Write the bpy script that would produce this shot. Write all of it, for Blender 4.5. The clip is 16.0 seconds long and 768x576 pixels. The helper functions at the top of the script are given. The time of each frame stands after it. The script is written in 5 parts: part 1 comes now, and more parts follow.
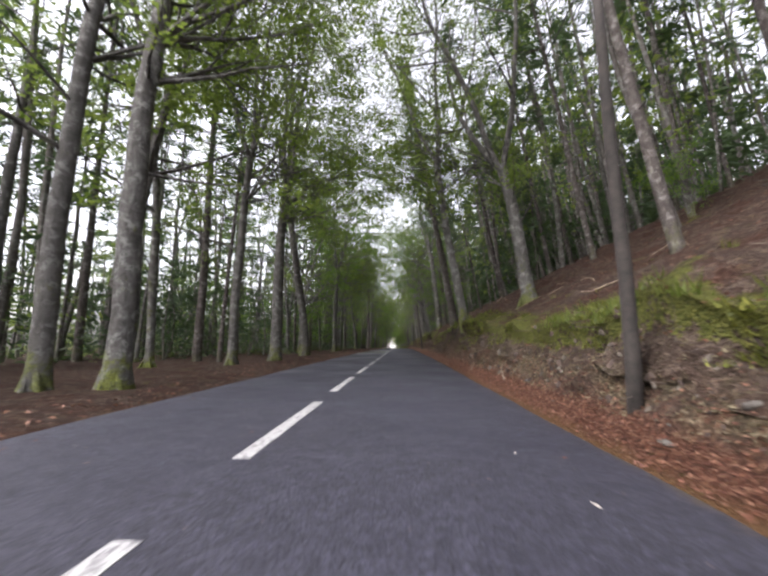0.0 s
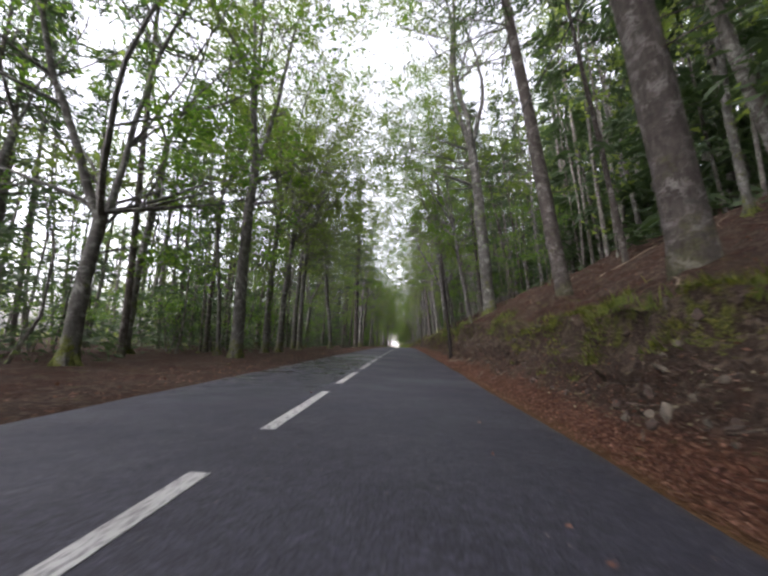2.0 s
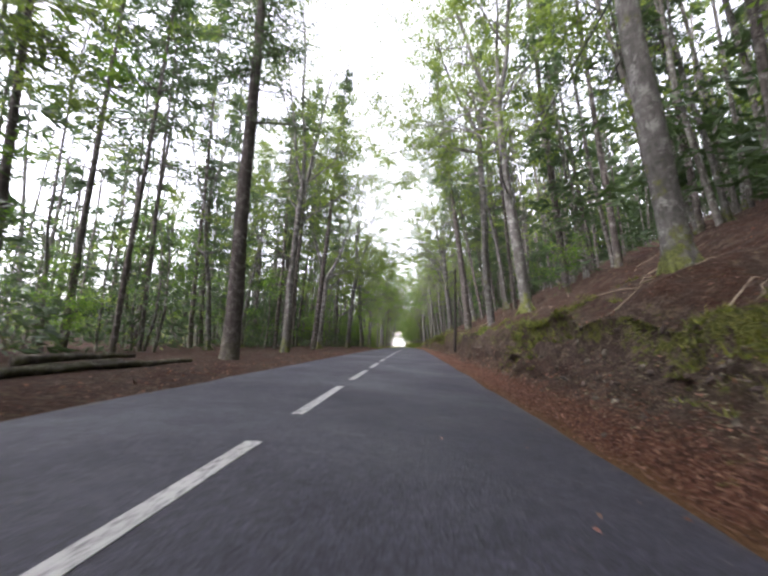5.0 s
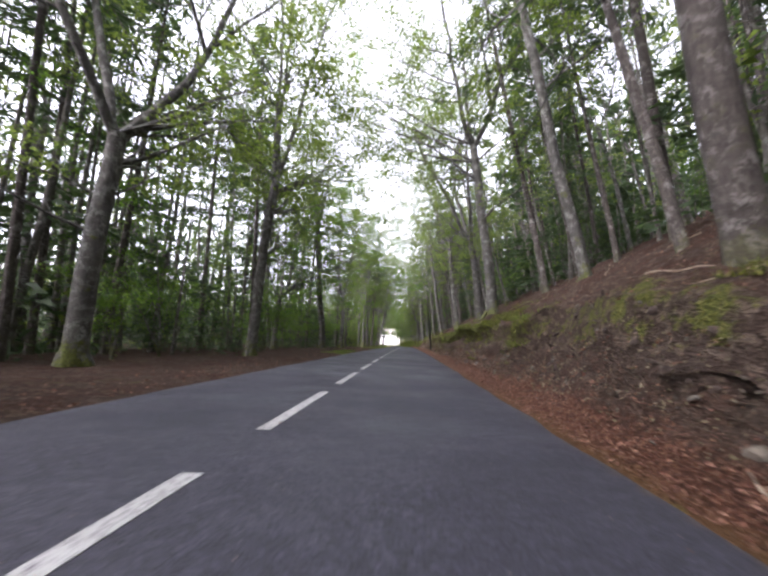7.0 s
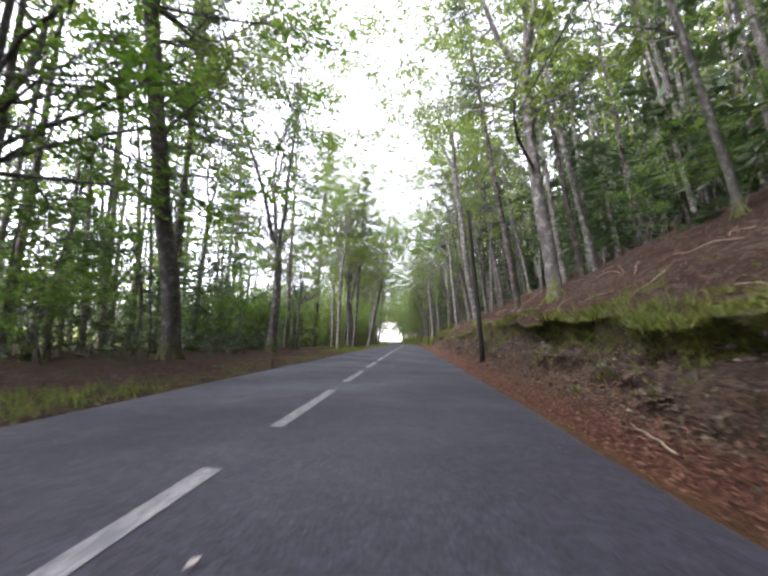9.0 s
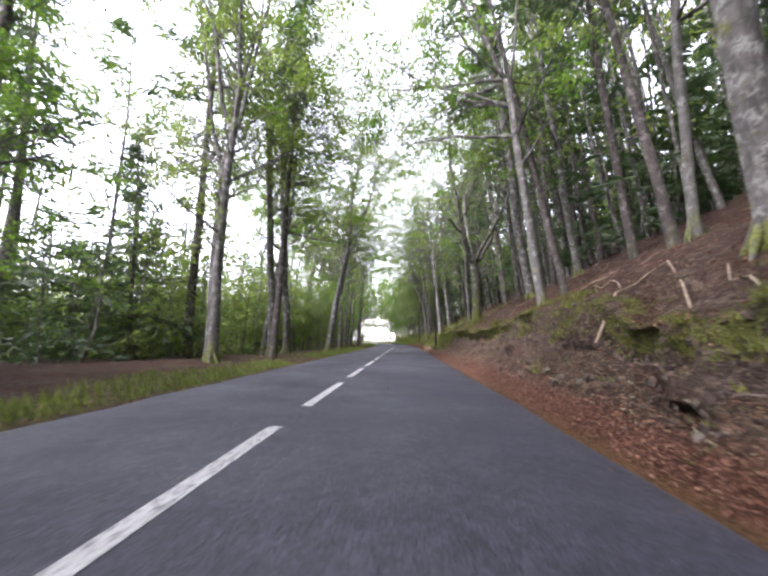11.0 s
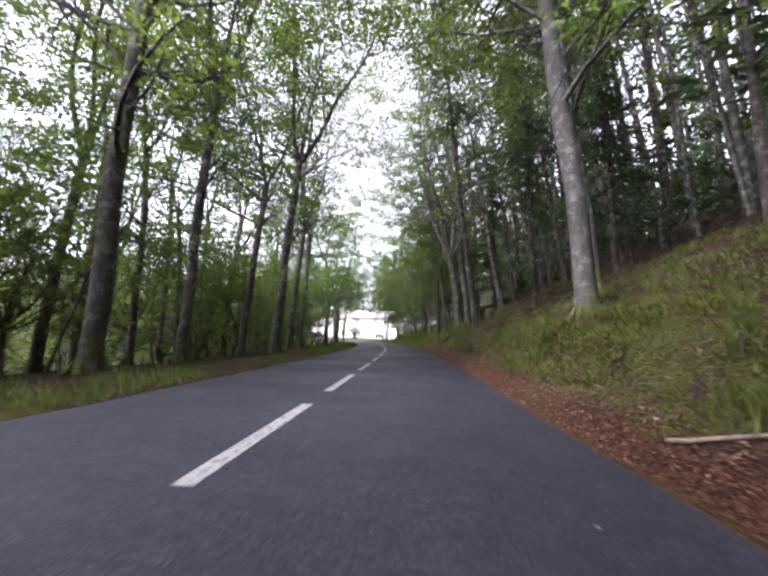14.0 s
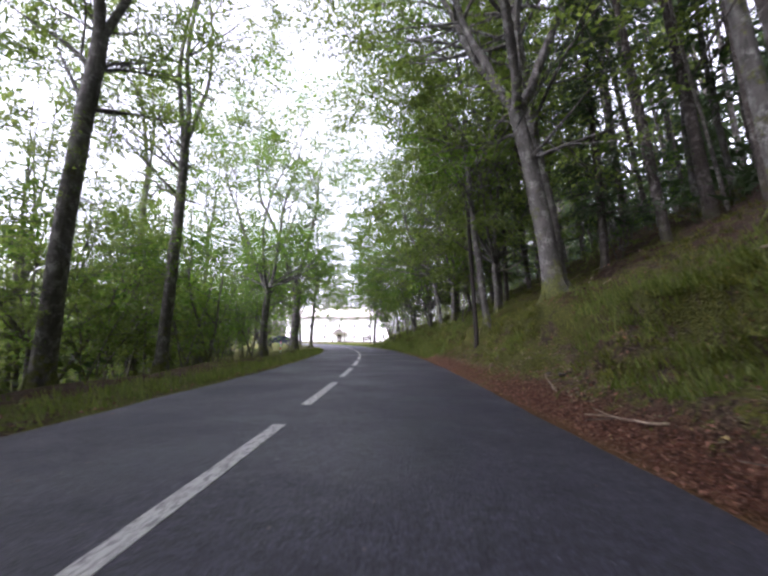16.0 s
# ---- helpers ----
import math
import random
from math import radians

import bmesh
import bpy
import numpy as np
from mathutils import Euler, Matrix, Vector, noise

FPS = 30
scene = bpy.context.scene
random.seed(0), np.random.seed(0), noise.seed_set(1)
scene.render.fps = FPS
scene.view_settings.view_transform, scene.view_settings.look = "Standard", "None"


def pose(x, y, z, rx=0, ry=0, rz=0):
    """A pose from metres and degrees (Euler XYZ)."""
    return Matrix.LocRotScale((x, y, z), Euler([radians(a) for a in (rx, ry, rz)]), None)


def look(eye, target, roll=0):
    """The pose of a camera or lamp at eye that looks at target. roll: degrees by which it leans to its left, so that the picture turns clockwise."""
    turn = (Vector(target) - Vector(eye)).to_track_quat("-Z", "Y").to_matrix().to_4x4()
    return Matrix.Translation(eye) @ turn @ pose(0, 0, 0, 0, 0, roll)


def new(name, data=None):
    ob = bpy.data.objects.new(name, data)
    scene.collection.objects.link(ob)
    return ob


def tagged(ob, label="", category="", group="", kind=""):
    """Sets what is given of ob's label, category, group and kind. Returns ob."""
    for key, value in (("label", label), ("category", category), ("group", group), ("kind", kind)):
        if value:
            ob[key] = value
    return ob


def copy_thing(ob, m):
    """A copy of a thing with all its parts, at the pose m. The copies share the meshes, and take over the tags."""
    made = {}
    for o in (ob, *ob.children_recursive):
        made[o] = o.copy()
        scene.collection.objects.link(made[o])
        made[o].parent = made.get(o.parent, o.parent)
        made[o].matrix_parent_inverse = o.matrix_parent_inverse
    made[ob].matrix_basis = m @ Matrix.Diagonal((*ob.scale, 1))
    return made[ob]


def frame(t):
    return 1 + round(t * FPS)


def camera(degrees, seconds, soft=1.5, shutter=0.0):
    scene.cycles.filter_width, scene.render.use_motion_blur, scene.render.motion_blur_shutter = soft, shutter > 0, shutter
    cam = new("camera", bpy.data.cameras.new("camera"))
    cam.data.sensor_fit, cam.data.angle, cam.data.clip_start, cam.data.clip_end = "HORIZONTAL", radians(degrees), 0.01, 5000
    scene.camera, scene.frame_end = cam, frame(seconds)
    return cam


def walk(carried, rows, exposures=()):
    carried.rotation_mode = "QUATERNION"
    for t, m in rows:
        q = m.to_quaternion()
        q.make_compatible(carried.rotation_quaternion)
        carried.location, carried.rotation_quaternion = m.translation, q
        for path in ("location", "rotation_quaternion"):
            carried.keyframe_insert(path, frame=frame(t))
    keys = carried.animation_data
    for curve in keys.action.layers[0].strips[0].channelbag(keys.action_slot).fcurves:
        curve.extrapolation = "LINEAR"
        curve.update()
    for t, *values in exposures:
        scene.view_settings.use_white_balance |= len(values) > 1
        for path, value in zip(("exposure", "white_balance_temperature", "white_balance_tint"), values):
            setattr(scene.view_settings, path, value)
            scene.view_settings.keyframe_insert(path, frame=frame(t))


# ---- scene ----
# ---------------------------------------------------------------- the road's line
CREST = 1.8e-4


def road_z(y):
    """Height of the road: it climbs a little, then falls more and more, and runs straight at the end."""
    y = min(max(y, -40.0), 420.0)
    if y <= 150.0:
        return CREST * (60.0 * y - y * y / 2)
    s = CREST * (60.0 - 150.0)
    z = CREST * (60.0 * 150 - 150.0 * 150 / 2) + s * (y - 150)
    if y > 200:
        z += 0.00003 * (y - 200) ** 2
    return z


def road_slope(y):
    return math.degrees(math.atan((road_z(y + 1) - road_z(y - 1)) / 2))


def road_x(y):
    """The centre line: straight, then a bend to the left."""
    if y < 180:
        return 0.0
    if y < 256:
        return -1.8e-4 * (y - 180) ** 3 / 6
    u = min(y - 256, 16.0)
    x = -13.17 - 0.52 * u - u * u / 60
    return x - max(0.0, y - 272) * 1.05


# ---------------------------------------------------------------- camera
cam = camera(90.0, 16.0, soft=2.6, shutter=0.12)
# seconds, metres along the road, metres right of the centre line, yaw, pitch above the road, roll
RIDE = [
    (0.0, 0.09, 1.33, 2.58, 7.86, -0.17),
    (0.5, 6.21, 1.38, 2.74, 7.88, -0.87),
    (1.0, 12.44, 1.40, 2.73, 7.93, -1.41),
    (1.5, 18.69, 1.40, 2.82, 7.85, -1.74),
    (2.0, 25.29, 1.40, 3.08, 7.63, -2.03),
    (2.5, 31.35, 1.39, 3.42, 7.56, -2.20),
    (3.0, 38.00, 1.39, 3.81, 7.58, -2.40),
    (3.5, 43.99, 1.38, 4.03, 7.70, -2.55),
    (4.0, 50.68, 1.36, 4.39, 7.73, -2.88),
    (4.5, 56.98, 1.37, 4.31, 7.71, -2.83),
    (5.0, 63.51, 1.39, 4.11, 7.67, -2.70),
    (5.5, 70.08, 1.41, 3.87, 7.61, -2.54),
    (6.0, 76.66, 1.43, 3.68, 7.57, -2.41),
    (6.5, 83.22, 1.44, 3.59, 7.55, -2.36),
    (7.0, 90.32, 1.46, 3.43, 7.69, -2.13),
    (7.5, 96.58, 1.45, 3.59, 7.59, -2.16),
    (8.0, 103.42, 1.41, 3.84, 7.52, -2.00),
    (8.5, 109.60, 1.41, 4.01, 7.49, -1.76),
    (9.0, 116.23, 1.41, 3.97, 7.42, -1.53),
    (9.5, 122.31, 1.43, 3.86, 7.30, -1.61),
    (10.0, 128.54, 1.42, 3.74, 7.34, -1.49),
    (10.5, 134.71, 1.41, 3.44, 7.44, -1.19),
    (11.0, 140.77, 1.40, 3.09, 7.56, -0.84),
    (11.5, 146.70, 1.38, 2.80, 7.65, -0.55),
    (12.0, 152.44, 1.43, 2.68, 7.69, -0.42),
    (12.5, 158.10, 1.42, 2.57, 7.65, -0.78),
    (13.0, 163.63, 1.40, 2.72, 7.58, -1.28),
    (13.5, 168.81, 1.38, 3.19, 7.44, -1.78),
    (14.0, 174.28, 1.38, 3.73, 7.29, -2.17),
    (14.5, 178.79, 1.38, 3.87, 7.26, -2.25),
    (15.0, 183.78, 1.37, 3.86, 7.33, -2.11),
    (15.5, 188.39, 1.31, 3.47, 7.51, -1.27),
    (16.0, 192.58, 1.27, 2.95, 7.62, -0.13),
]
PATH = [(t, pose(x, y, road_z(y) + 0.973, 90 + p + road_slope(y), r, yaw)) for t, y, x, yaw, p, r in RIDE]
walk(cam, PATH, [(t, e, 6350 - 28 * t, 19 + 0.65 * t) for t, e in ((0.0, 0.48), (1.0, 0.66), (2.0, 0.72), (3.0, 1.0), (3.5, 1.27), (4.0, 1.45), (6.5, 1.18), (8.0, 1.42), (9.5, 1.62), (12.5, 1.65), (13.5, 1.35), (14.5, 0.85), (15.2, 0.88), (16.0, 1.05))])

# ---------------------------------------------------------------- sky and sun
world = bpy.data.worlds.new("overcast_sky")
scene.world = world
world.use_nodes = True
wn, wl = world.node_tree.nodes, world.node_tree.links
sky = wn.new("ShaderNodeTexSky")
sky.sky_type = "NISHITA"
sky.sun_disc = False
sky.sun_elevation = radians(44)
sky.sun_rotation = radians(-125)
sky.dust_density = 4.0
sky.air_density = 1.0
pale = wn.new("ShaderNodeHueSaturation")
pale.inputs["Saturation"].default_value = 0.2
pale.inputs["Value"].default_value = 3.2
wl.new(sky.outputs[0], pale.inputs["Color"])
wl.new(pale.outputs[0], wn["Background"].inputs[0])
wn["Background"].inputs[1].default_value = 0.15
sun_data = bpy.data.lights.new("sun", "SUN")
sun_data.energy, sun_data.angle, sun_data.color = 0.95, radians(20), (1.0, 0.97, 0.92)
sun = new("sun", sun_data)
sun.matrix_world = look((0, 0, 60), (0.60, 0.42, 60 - 0.68))


# ---------------------------------------------------------------- materials
class Mat:
    """A small writer of node materials."""

    def __init__(self, name):
        self.m = bpy.data.materials.new(name)
        self.m.use_nodes = True
        self.n, self.l = self.m.node_tree.nodes, self.m.node_tree.links
        self.b = self.n["Principled BSDF"]
        self.out = self.n["Material Output"]
        self.co = self.n.new("ShaderNodeTexCoord").outputs["Object"]

    def at(self, socket, value):
        if hasattr(value, "is_output"):
            self.l.new(value, socket)
        else:
            socket.default_value = value

    def stretch(self, sx, sy, sz):
        k = self.n.new("ShaderNodeMapping")
        self.l.new(self.co, k.inputs[0])
        k.inputs["Scale"].default_value = (sx, sy, sz)
        return k.outputs[0]

    def noise(self, scale, detail=4, rough=0.6, co=None, distort=0.0):
        k = self.n.new("ShaderNodeTexNoise")
        self.l.new(co or self.co, k.inputs["Vector"])
        k.inputs["Scale"].default_value = scale
        k.inputs["Detail"].default_value = detail
        k.inputs["Roughness"].default_value = rough
        k.inputs["Distortion"].default_value = distort
        return k.outputs["Fac"]

    def voronoi(self, scale, feature="F1", out="Distance", co=None):
        k = self.n.new("ShaderNodeTexVoronoi")
        k.feature = feature
        self.l.new(co or self.co, k.inputs["Vector"])
        k.inputs["Scale"].default_value = scale
        return k.outputs[out]

    def ramp(self, fac, *stops):
        k = self.n.new("ShaderNodeValToRGB")
        e = k.color_ramp.elements
        while len(e) < len(stops):
            e.new(0.5)
        for el, (p, c) in zip(e, stops):
            el.position = p
            el.color = (c, c, c, 1) if isinstance(c, (int, float)) else (*c, 1)
        self.l.new(fac, k.inputs[0])
        return k.outputs[0]

    def mix(self, fac, a, b, mode="MIX"):
        k = self.n.new("ShaderNodeMix")
        k.data_type, k.blend_type = "RGBA", mode
        self.at(k.inputs[0], fac)
        for s, v in ((k.inputs[6], a), (k.inputs[7], b)):
            self.at(s, (*v, 1) if isinstance(v, tuple) and len(v) == 3 else v)
        return k.outputs[2]

    def math(self, op, a, b=0.0, clamp=False):
        k = self.n.new("ShaderNodeMath")
        k.operation, k.use_clamp = op, clamp
        self.at(k.inputs[0], a)
        self.at(k.inputs[1], b)
        return k.outputs[0]

    def xyz(self):
        k = self.n.new("ShaderNodeSeparateXYZ")
        self.l.new(self.co, k.inputs[0])
        return k.outputs

    def island(self):
        return self.n.new("ShaderNodeNewGeometry").outputs["Random Per Island"]

    def per_object(self):
        return self.n.new("ShaderNodeObjectInfo").outputs["Random"]

    def upness(self):
        g = self.n.new("ShaderNodeNewGeometry")
        k = self.n.new("ShaderNodeSeparateXYZ")
        self.l.new(g.outputs["True Normal"], k.inputs[0])
        return k.outputs[2]

    def bump(self, height, strength=0.4, dist=0.02):
        k = self.n.new("ShaderNodeBump")
        k.inputs["Strength"].default_value = strength
        k.inputs["Distance"].default_value = dist
        self.l.new(height, k.inputs["Height"])
        self.l.new(k.outputs[0], self.b.inputs["Normal"])
        return self

    def done(self, color, rough=0.8, metal=0.0, spec=None):
        self.at(self.b.inputs["Base Color"], (*color, 1) if isinstance(color, tuple) else color)
        self.at(self.b.inputs["Roughness"], rough)
        self.b.inputs["Metallic"].default_value = metal
        if spec is not None:
            self.b.inputs["Specular IOR Level"].default_value = spec
        return self.m


def asphalt():
    m = Mat("asphalt")
    xyz = m.xyz()
    grain = m.noise(95, 3, 0.7)
    chip = m.voronoi(26.0, "F1", "Color")
    streak = m.noise(1.0, 5, 0.6, m.stretch(2.6, 0.16, 1))
    patch = m.noise(0.35, 5, 0.65)
    mottle = m.noise(9.0, 6, 0.85)
    c = m.ramp(grain, (0.3, (0.010, 0.010, 0.016)), (0.55, (0.022, 0.022, 0.034)), (0.78, (0.070, 0.070, 0.096)))
    c = m.mix(0.5, c, m.ramp(chip, (0.3, (0.008, 0.008, 0.013)), (0.6, (0.026, 0.026, 0.038)), (0.85, (0.085, 0.085, 0.108))))
    c = m.mix(m.ramp(mottle, (0.46, 0.0), (0.62, 0.75)), c, (0.066, 0.065, 0.088))
    c = m.mix(m.ramp(streak, (0.4, 0.0), (0.7, 0.35)), c, (0.033, 0.032, 0.047))
    c = m.mix(m.ramp(patch, (0.42, 0.0), (0.66, 0.5)), c, (0.022, 0.022, 0.032))
    speck = m.voronoi(5.0)
    c = m.mix(m.ramp(speck, (0.035, 0.8), (0.06, 0.0)), c, (0.24, 0.20, 0.16))
    c = m.mix(m.ramp(m.voronoi(11.0), (0.05, 0.55), (0.09, 0.0)), c, (0.20, 0.20, 0.21))
    c = m.mix(1.0, c, (0.70, 0.70, 0.75), "MULTIPLY")
    stones = m.noise(42.0, 3, 0.7)
    c = m.mix(1.0, c, m.ramp(stones, (0.34, 0.55), (0.5, 0.9), (0.66, 1.75)), "MULTIPLY")
    # moss and washed-in soil along the edges
    edge = m.math("ABSOLUTE", m.math("SUBTRACT", xyz[0], 0.27))
    rim = m.math("ADD", edge, m.math("MULTIPLY", m.math("SUBTRACT", m.noise(4.5, 5, 0.75), 0.5), 0.55))
    straight = m.ramp(m.math("DIVIDE", xyz[1], 300.0), (0.63, 1.0), (0.66, 0.0))
    c = m.mix(m.math("MULTIPLY", straight, m.ramp(m.math("DIVIDE", rim, 4.0), (0.715, 0.0), (0.755, 0.7))), c, (0.075, 0.052, 0.024))
    # a damp stretch of the oncoming lane
    wet = m.math("MULTIPLY", m.ramp(m.math("DIVIDE", xyz[1], 100.0), (0.30, 0.0), (0.36, 1.0), (0.46, 1.0), (0.52, 0.0)), m.ramp(m.math("ADD", m.math("DIVIDE", xyz[0], 10.0), 0.5), (0.25, 1.0), (0.47, 1.0), (0.50, 0.0)))
    wet = m.math("MULTIPLY", wet, m.ramp(m.noise(1.6, 5, 0.7), (0.36, 0.0), (0.52, 1.0)))
    c = m.mix(m.math("MULTIPLY", wet, 0.4), c, (0.03, 0.03, 0.036))
    m.bump(m.math("ADD", grain, m.math("ADD", m.noise(30, 2), m.voronoi(38.0))), 0.5, 0.010)
    gloss = m.ramp(patch, (0.35, 0.55), (0.65, 0.80))
    return m.done(c, m.math("SUBTRACT", gloss, m.math("MULTIPLY", wet, 0.48)), spec=0.5)


def road_paint():
    m = Mat("road_paint")
    wear = m.noise(26, 5, 0.75, m.stretch(1, 0.35, 1))
    c = m.mix(m.ramp(wear, (0.47, 0.0), (0.62, 1.0)), (0.37, 0.37, 0.36), (0.10, 0.10, 0.105))
    c = m.mix(m.ramp(m.noise(1.7, 4), (0.4, 0.0), (0.75, 0.6)), c, (0.27, 0.27, 0.26))
    # the strokes of one stretch are nearly worn away
    old = m.ramp(m.math("DIVIDE", m.xyz()[1], 300.0), (0.37, 0.0), (0.39, 1.0), (0.425, 1.0), (0.445, 0.0))
    old = m.math("MULTIPLY", old, m.ramp(m.noise(9, 5, 0.8, m.stretch(1, 0.3, 1)), (0.35, 0.35), (0.6, 0.95)))
    c = m.mix(old, c, (0.13, 0.13, 0.14))
    m.bump(wear, 0.2, 0.004)
    return m.done(c, 0.75)


def forest_floor():
    """Leaf litter, raw earth, scree and moss; the mesh's "cut" tells how far up the bank a place lies: 0 at its foot, 0.8 at the lip, then on up the slope."""
    m = Mat("forest_floor")
    xyz = m.xyz()
    k = m.n.new("ShaderNodeAttribute")
    k.attribute_name = "cut"
    cut = k.outputs["Fac"]
    fine = m.noise(22, 5, 0.75)
    bits = m.voronoi(30.0, "F1", "Color")
    shape = m.voronoi(30.0)
    mid = m.noise(2.2, 6, 0.75)
    small = m.noise(5.5, 5, 0.75)
    big = m.noise(0.28, 4, 0.6)
    ragged = m.math("ADD", cut, m.math("MULTIPLY", m.math("SUBTRACT", small, 0.5), 0.5))
    # red-brown beech leaves
    leaf = m.ramp(fine, (0.3, (0.028, 0.012, 0.008)), (0.5, (0.082, 0.035, 0.022)), (0.7, (0.16, 0.077, 0.048)))
    leaf = m.mix(0.55, leaf, m.ramp(bits, (0.2, (0.028, 0.014, 0.010)), (0.6, (0.105, 0.046, 0.029)), (0.9, (0.24, 0.135, 0.085))))
    # dark moist earth with roots and clods
    earth = m.ramp(fine, (0.3, (0.020, 0.014, 0.011)), (0.54, (0.060, 0.042, 0.032)), (0.78, (0.14, 0.108, 0.085)))
    clod = m.ramp(fine, (0.3, (0.055, 0.040, 0.031)), (0.7, (0.18, 0.14, 0.11)))
    earth = m.mix(m.ramp(m.voronoi(9.0, "F1", "Color"), (0.58, 0.0), (0.72, 0.75)), earth, clod)
    # tan scree: weathered stone chips, half-rotten leaves
    scree = m.ramp(bits, (0.2, (0.036, 0.028, 0.017)), (0.6, (0.092, 0.072, 0.043)), (0.92, (0.25, 0.205, 0.138)))
    scree = m.mix(m.ramp(small, (0.50, 0.0), (0.60, 0.75)), scree, leaf)
    moss = m.ramp(fine, (0.3, (0.026, 0.034, 0.008)), (0.52, (0.090, 0.100, 0.021)), (0.75, (0.20, 0.205, 0.045)))
    along = m.math("DIVIDE", xyz[1], 300.0)
    # under the trees the leaf colour is darker, browner and mixed with soil
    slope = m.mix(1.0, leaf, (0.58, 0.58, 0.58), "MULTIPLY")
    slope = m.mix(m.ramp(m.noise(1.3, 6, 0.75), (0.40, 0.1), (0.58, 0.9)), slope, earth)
    slope = m.mix(m.ramp(m.noise(3.1, 5, 0.8), (0.54, 0.0), (0.64, 0.7)), slope, m.ramp(bits, (0.2, (0.03, 0.022, 0.014)), (0.9, (0.17, 0.125, 0.08))))
    face = m.mix(m.ramp(small, (0.42, 0.05), (0.6, 0.6)), earth, leaf)
    stony = m.math("MULTIPLY", m.ramp(m.math("ADD", m.math("MULTIPLY", mid, 0.6), m.math("MULTIPLY", big, 0.4)), (0.44, 0.0), (0.54, 0.95)), m.ramp(along, (0.055, 1.0), (0.075, 0.25), (0.165, 0.25), (0.18, 0.75), (0.21, 0.7), (0.235, 0.25), (0.35, 0.3), (0.37, 0.9), (0.41, 0.9), (0.44, 0.45), (0.50, 0.5), (0.515, 1.0)))
    face = m.mix(stony, face, scree)
    # set stretches of the cut, in patches, are mixed towards a near-black brown
    dark_stretch = m.math("MULTIPLY", m.ramp(along, (0.06, 0.0), (0.08, 0.75), (0.16, 0.75), (0.175, 0.2), (0.21, 0.2), (0.235, 0.7), (0.34, 0.6), (0.365, 0.1)), m.ramp(mid, (0.38, 0.3), (0.6, 1.0)))
    face = m.mix(dark_stretch, face, m.ramp(fine, (0.3, (0.014, 0.010, 0.008)), (0.7, (0.062, 0.043, 0.034))))
    c = m.mix(m.ramp(ragged, (0.16, 0.0), (0.32, 1.0)), leaf, face)
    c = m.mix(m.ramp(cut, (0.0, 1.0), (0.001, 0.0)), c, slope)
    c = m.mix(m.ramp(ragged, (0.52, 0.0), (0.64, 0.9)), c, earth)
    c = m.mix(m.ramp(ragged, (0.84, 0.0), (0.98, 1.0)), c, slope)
    # fine brown needles washed to the edge of the tarmac
    hem = m.ramp(m.math("ADD", cut, m.math("MULTIPLY", m.math("SUBTRACT", mid, 0.5), 0.12)), (0.0, 0.0), (0.002, 0.8), (0.045, 0.8), (0.085, 0.0))
    c = m.mix(hem, c, m.ramp(fine, (0.3, (0.055, 0.030, 0.013)), (0.7, (0.15, 0.088, 0.038))))
    # moss: along the lip, and all over the bank on the last stretch
    late = m.ramp(along, (0.535, 0.0), (0.57, 1.0))
    lip = m.ramp(m.math("DIVIDE", ragged, 4.0), (0.175, 0.0), (0.20, 0.17), (0.25, 0.11), (0.31, 0.0))
    lip = m.math("MULTIPLY", lip, m.ramp(along, (0.05, 1.0), (0.075, 0.5), (0.15, 0.45), (0.175, 0.95), (0.22, 0.9), (0.25, 0.45), (0.34, 0.5), (0.365, 1.0), (0.42, 0.9), (0.45, 0.6), (0.50, 0.6), (0.52, 1.0)))
    green = m.ramp(m.math("DIVIDE", ragged, 4.0), (0.04, 0.0), (0.09, 0.12), (0.50, 0.055), (0.75, 0.0))
    glade = m.ramp(m.math("DIVIDE", xyz[1], 300.0), (0.66, 0.0), (0.75, 0.16))
    verge = m.math("MULTIPLY", m.ramp(m.math("DIVIDE", xyz[1], 300.0), (0.38, 0.0), (0.42, 0.08), (0.55, 0.12)), m.ramp(m.math("MULTIPLY", xyz[0], -0.1), (0.27, 0.0), (0.29, 1.0), (0.42, 1.0), (0.5, 0.0)))
    amount = m.math("ADD", m.math("ADD", glade, verge), m.math("ADD", m.math("ADD", m.math("MULTIPLY", mid, 0.45), m.math("ADD", m.math("MULTIPLY", big, 0.3), m.math("MULTIPLY", small, 0.25))), m.math("MAXIMUM", lip, m.math("MULTIPLY", late, green))))
    c = m.mix(m.ramp(amount, (0.575, 0.0), (0.63, 0.9)), c, moss)
    m.bump(m.math("ADD", m.math("ADD", fine, small), m.math("MULTIPLY", shape, 1.2)), 1.0, 0.06)
    return m.done(c, 0.95, spec=0.12)


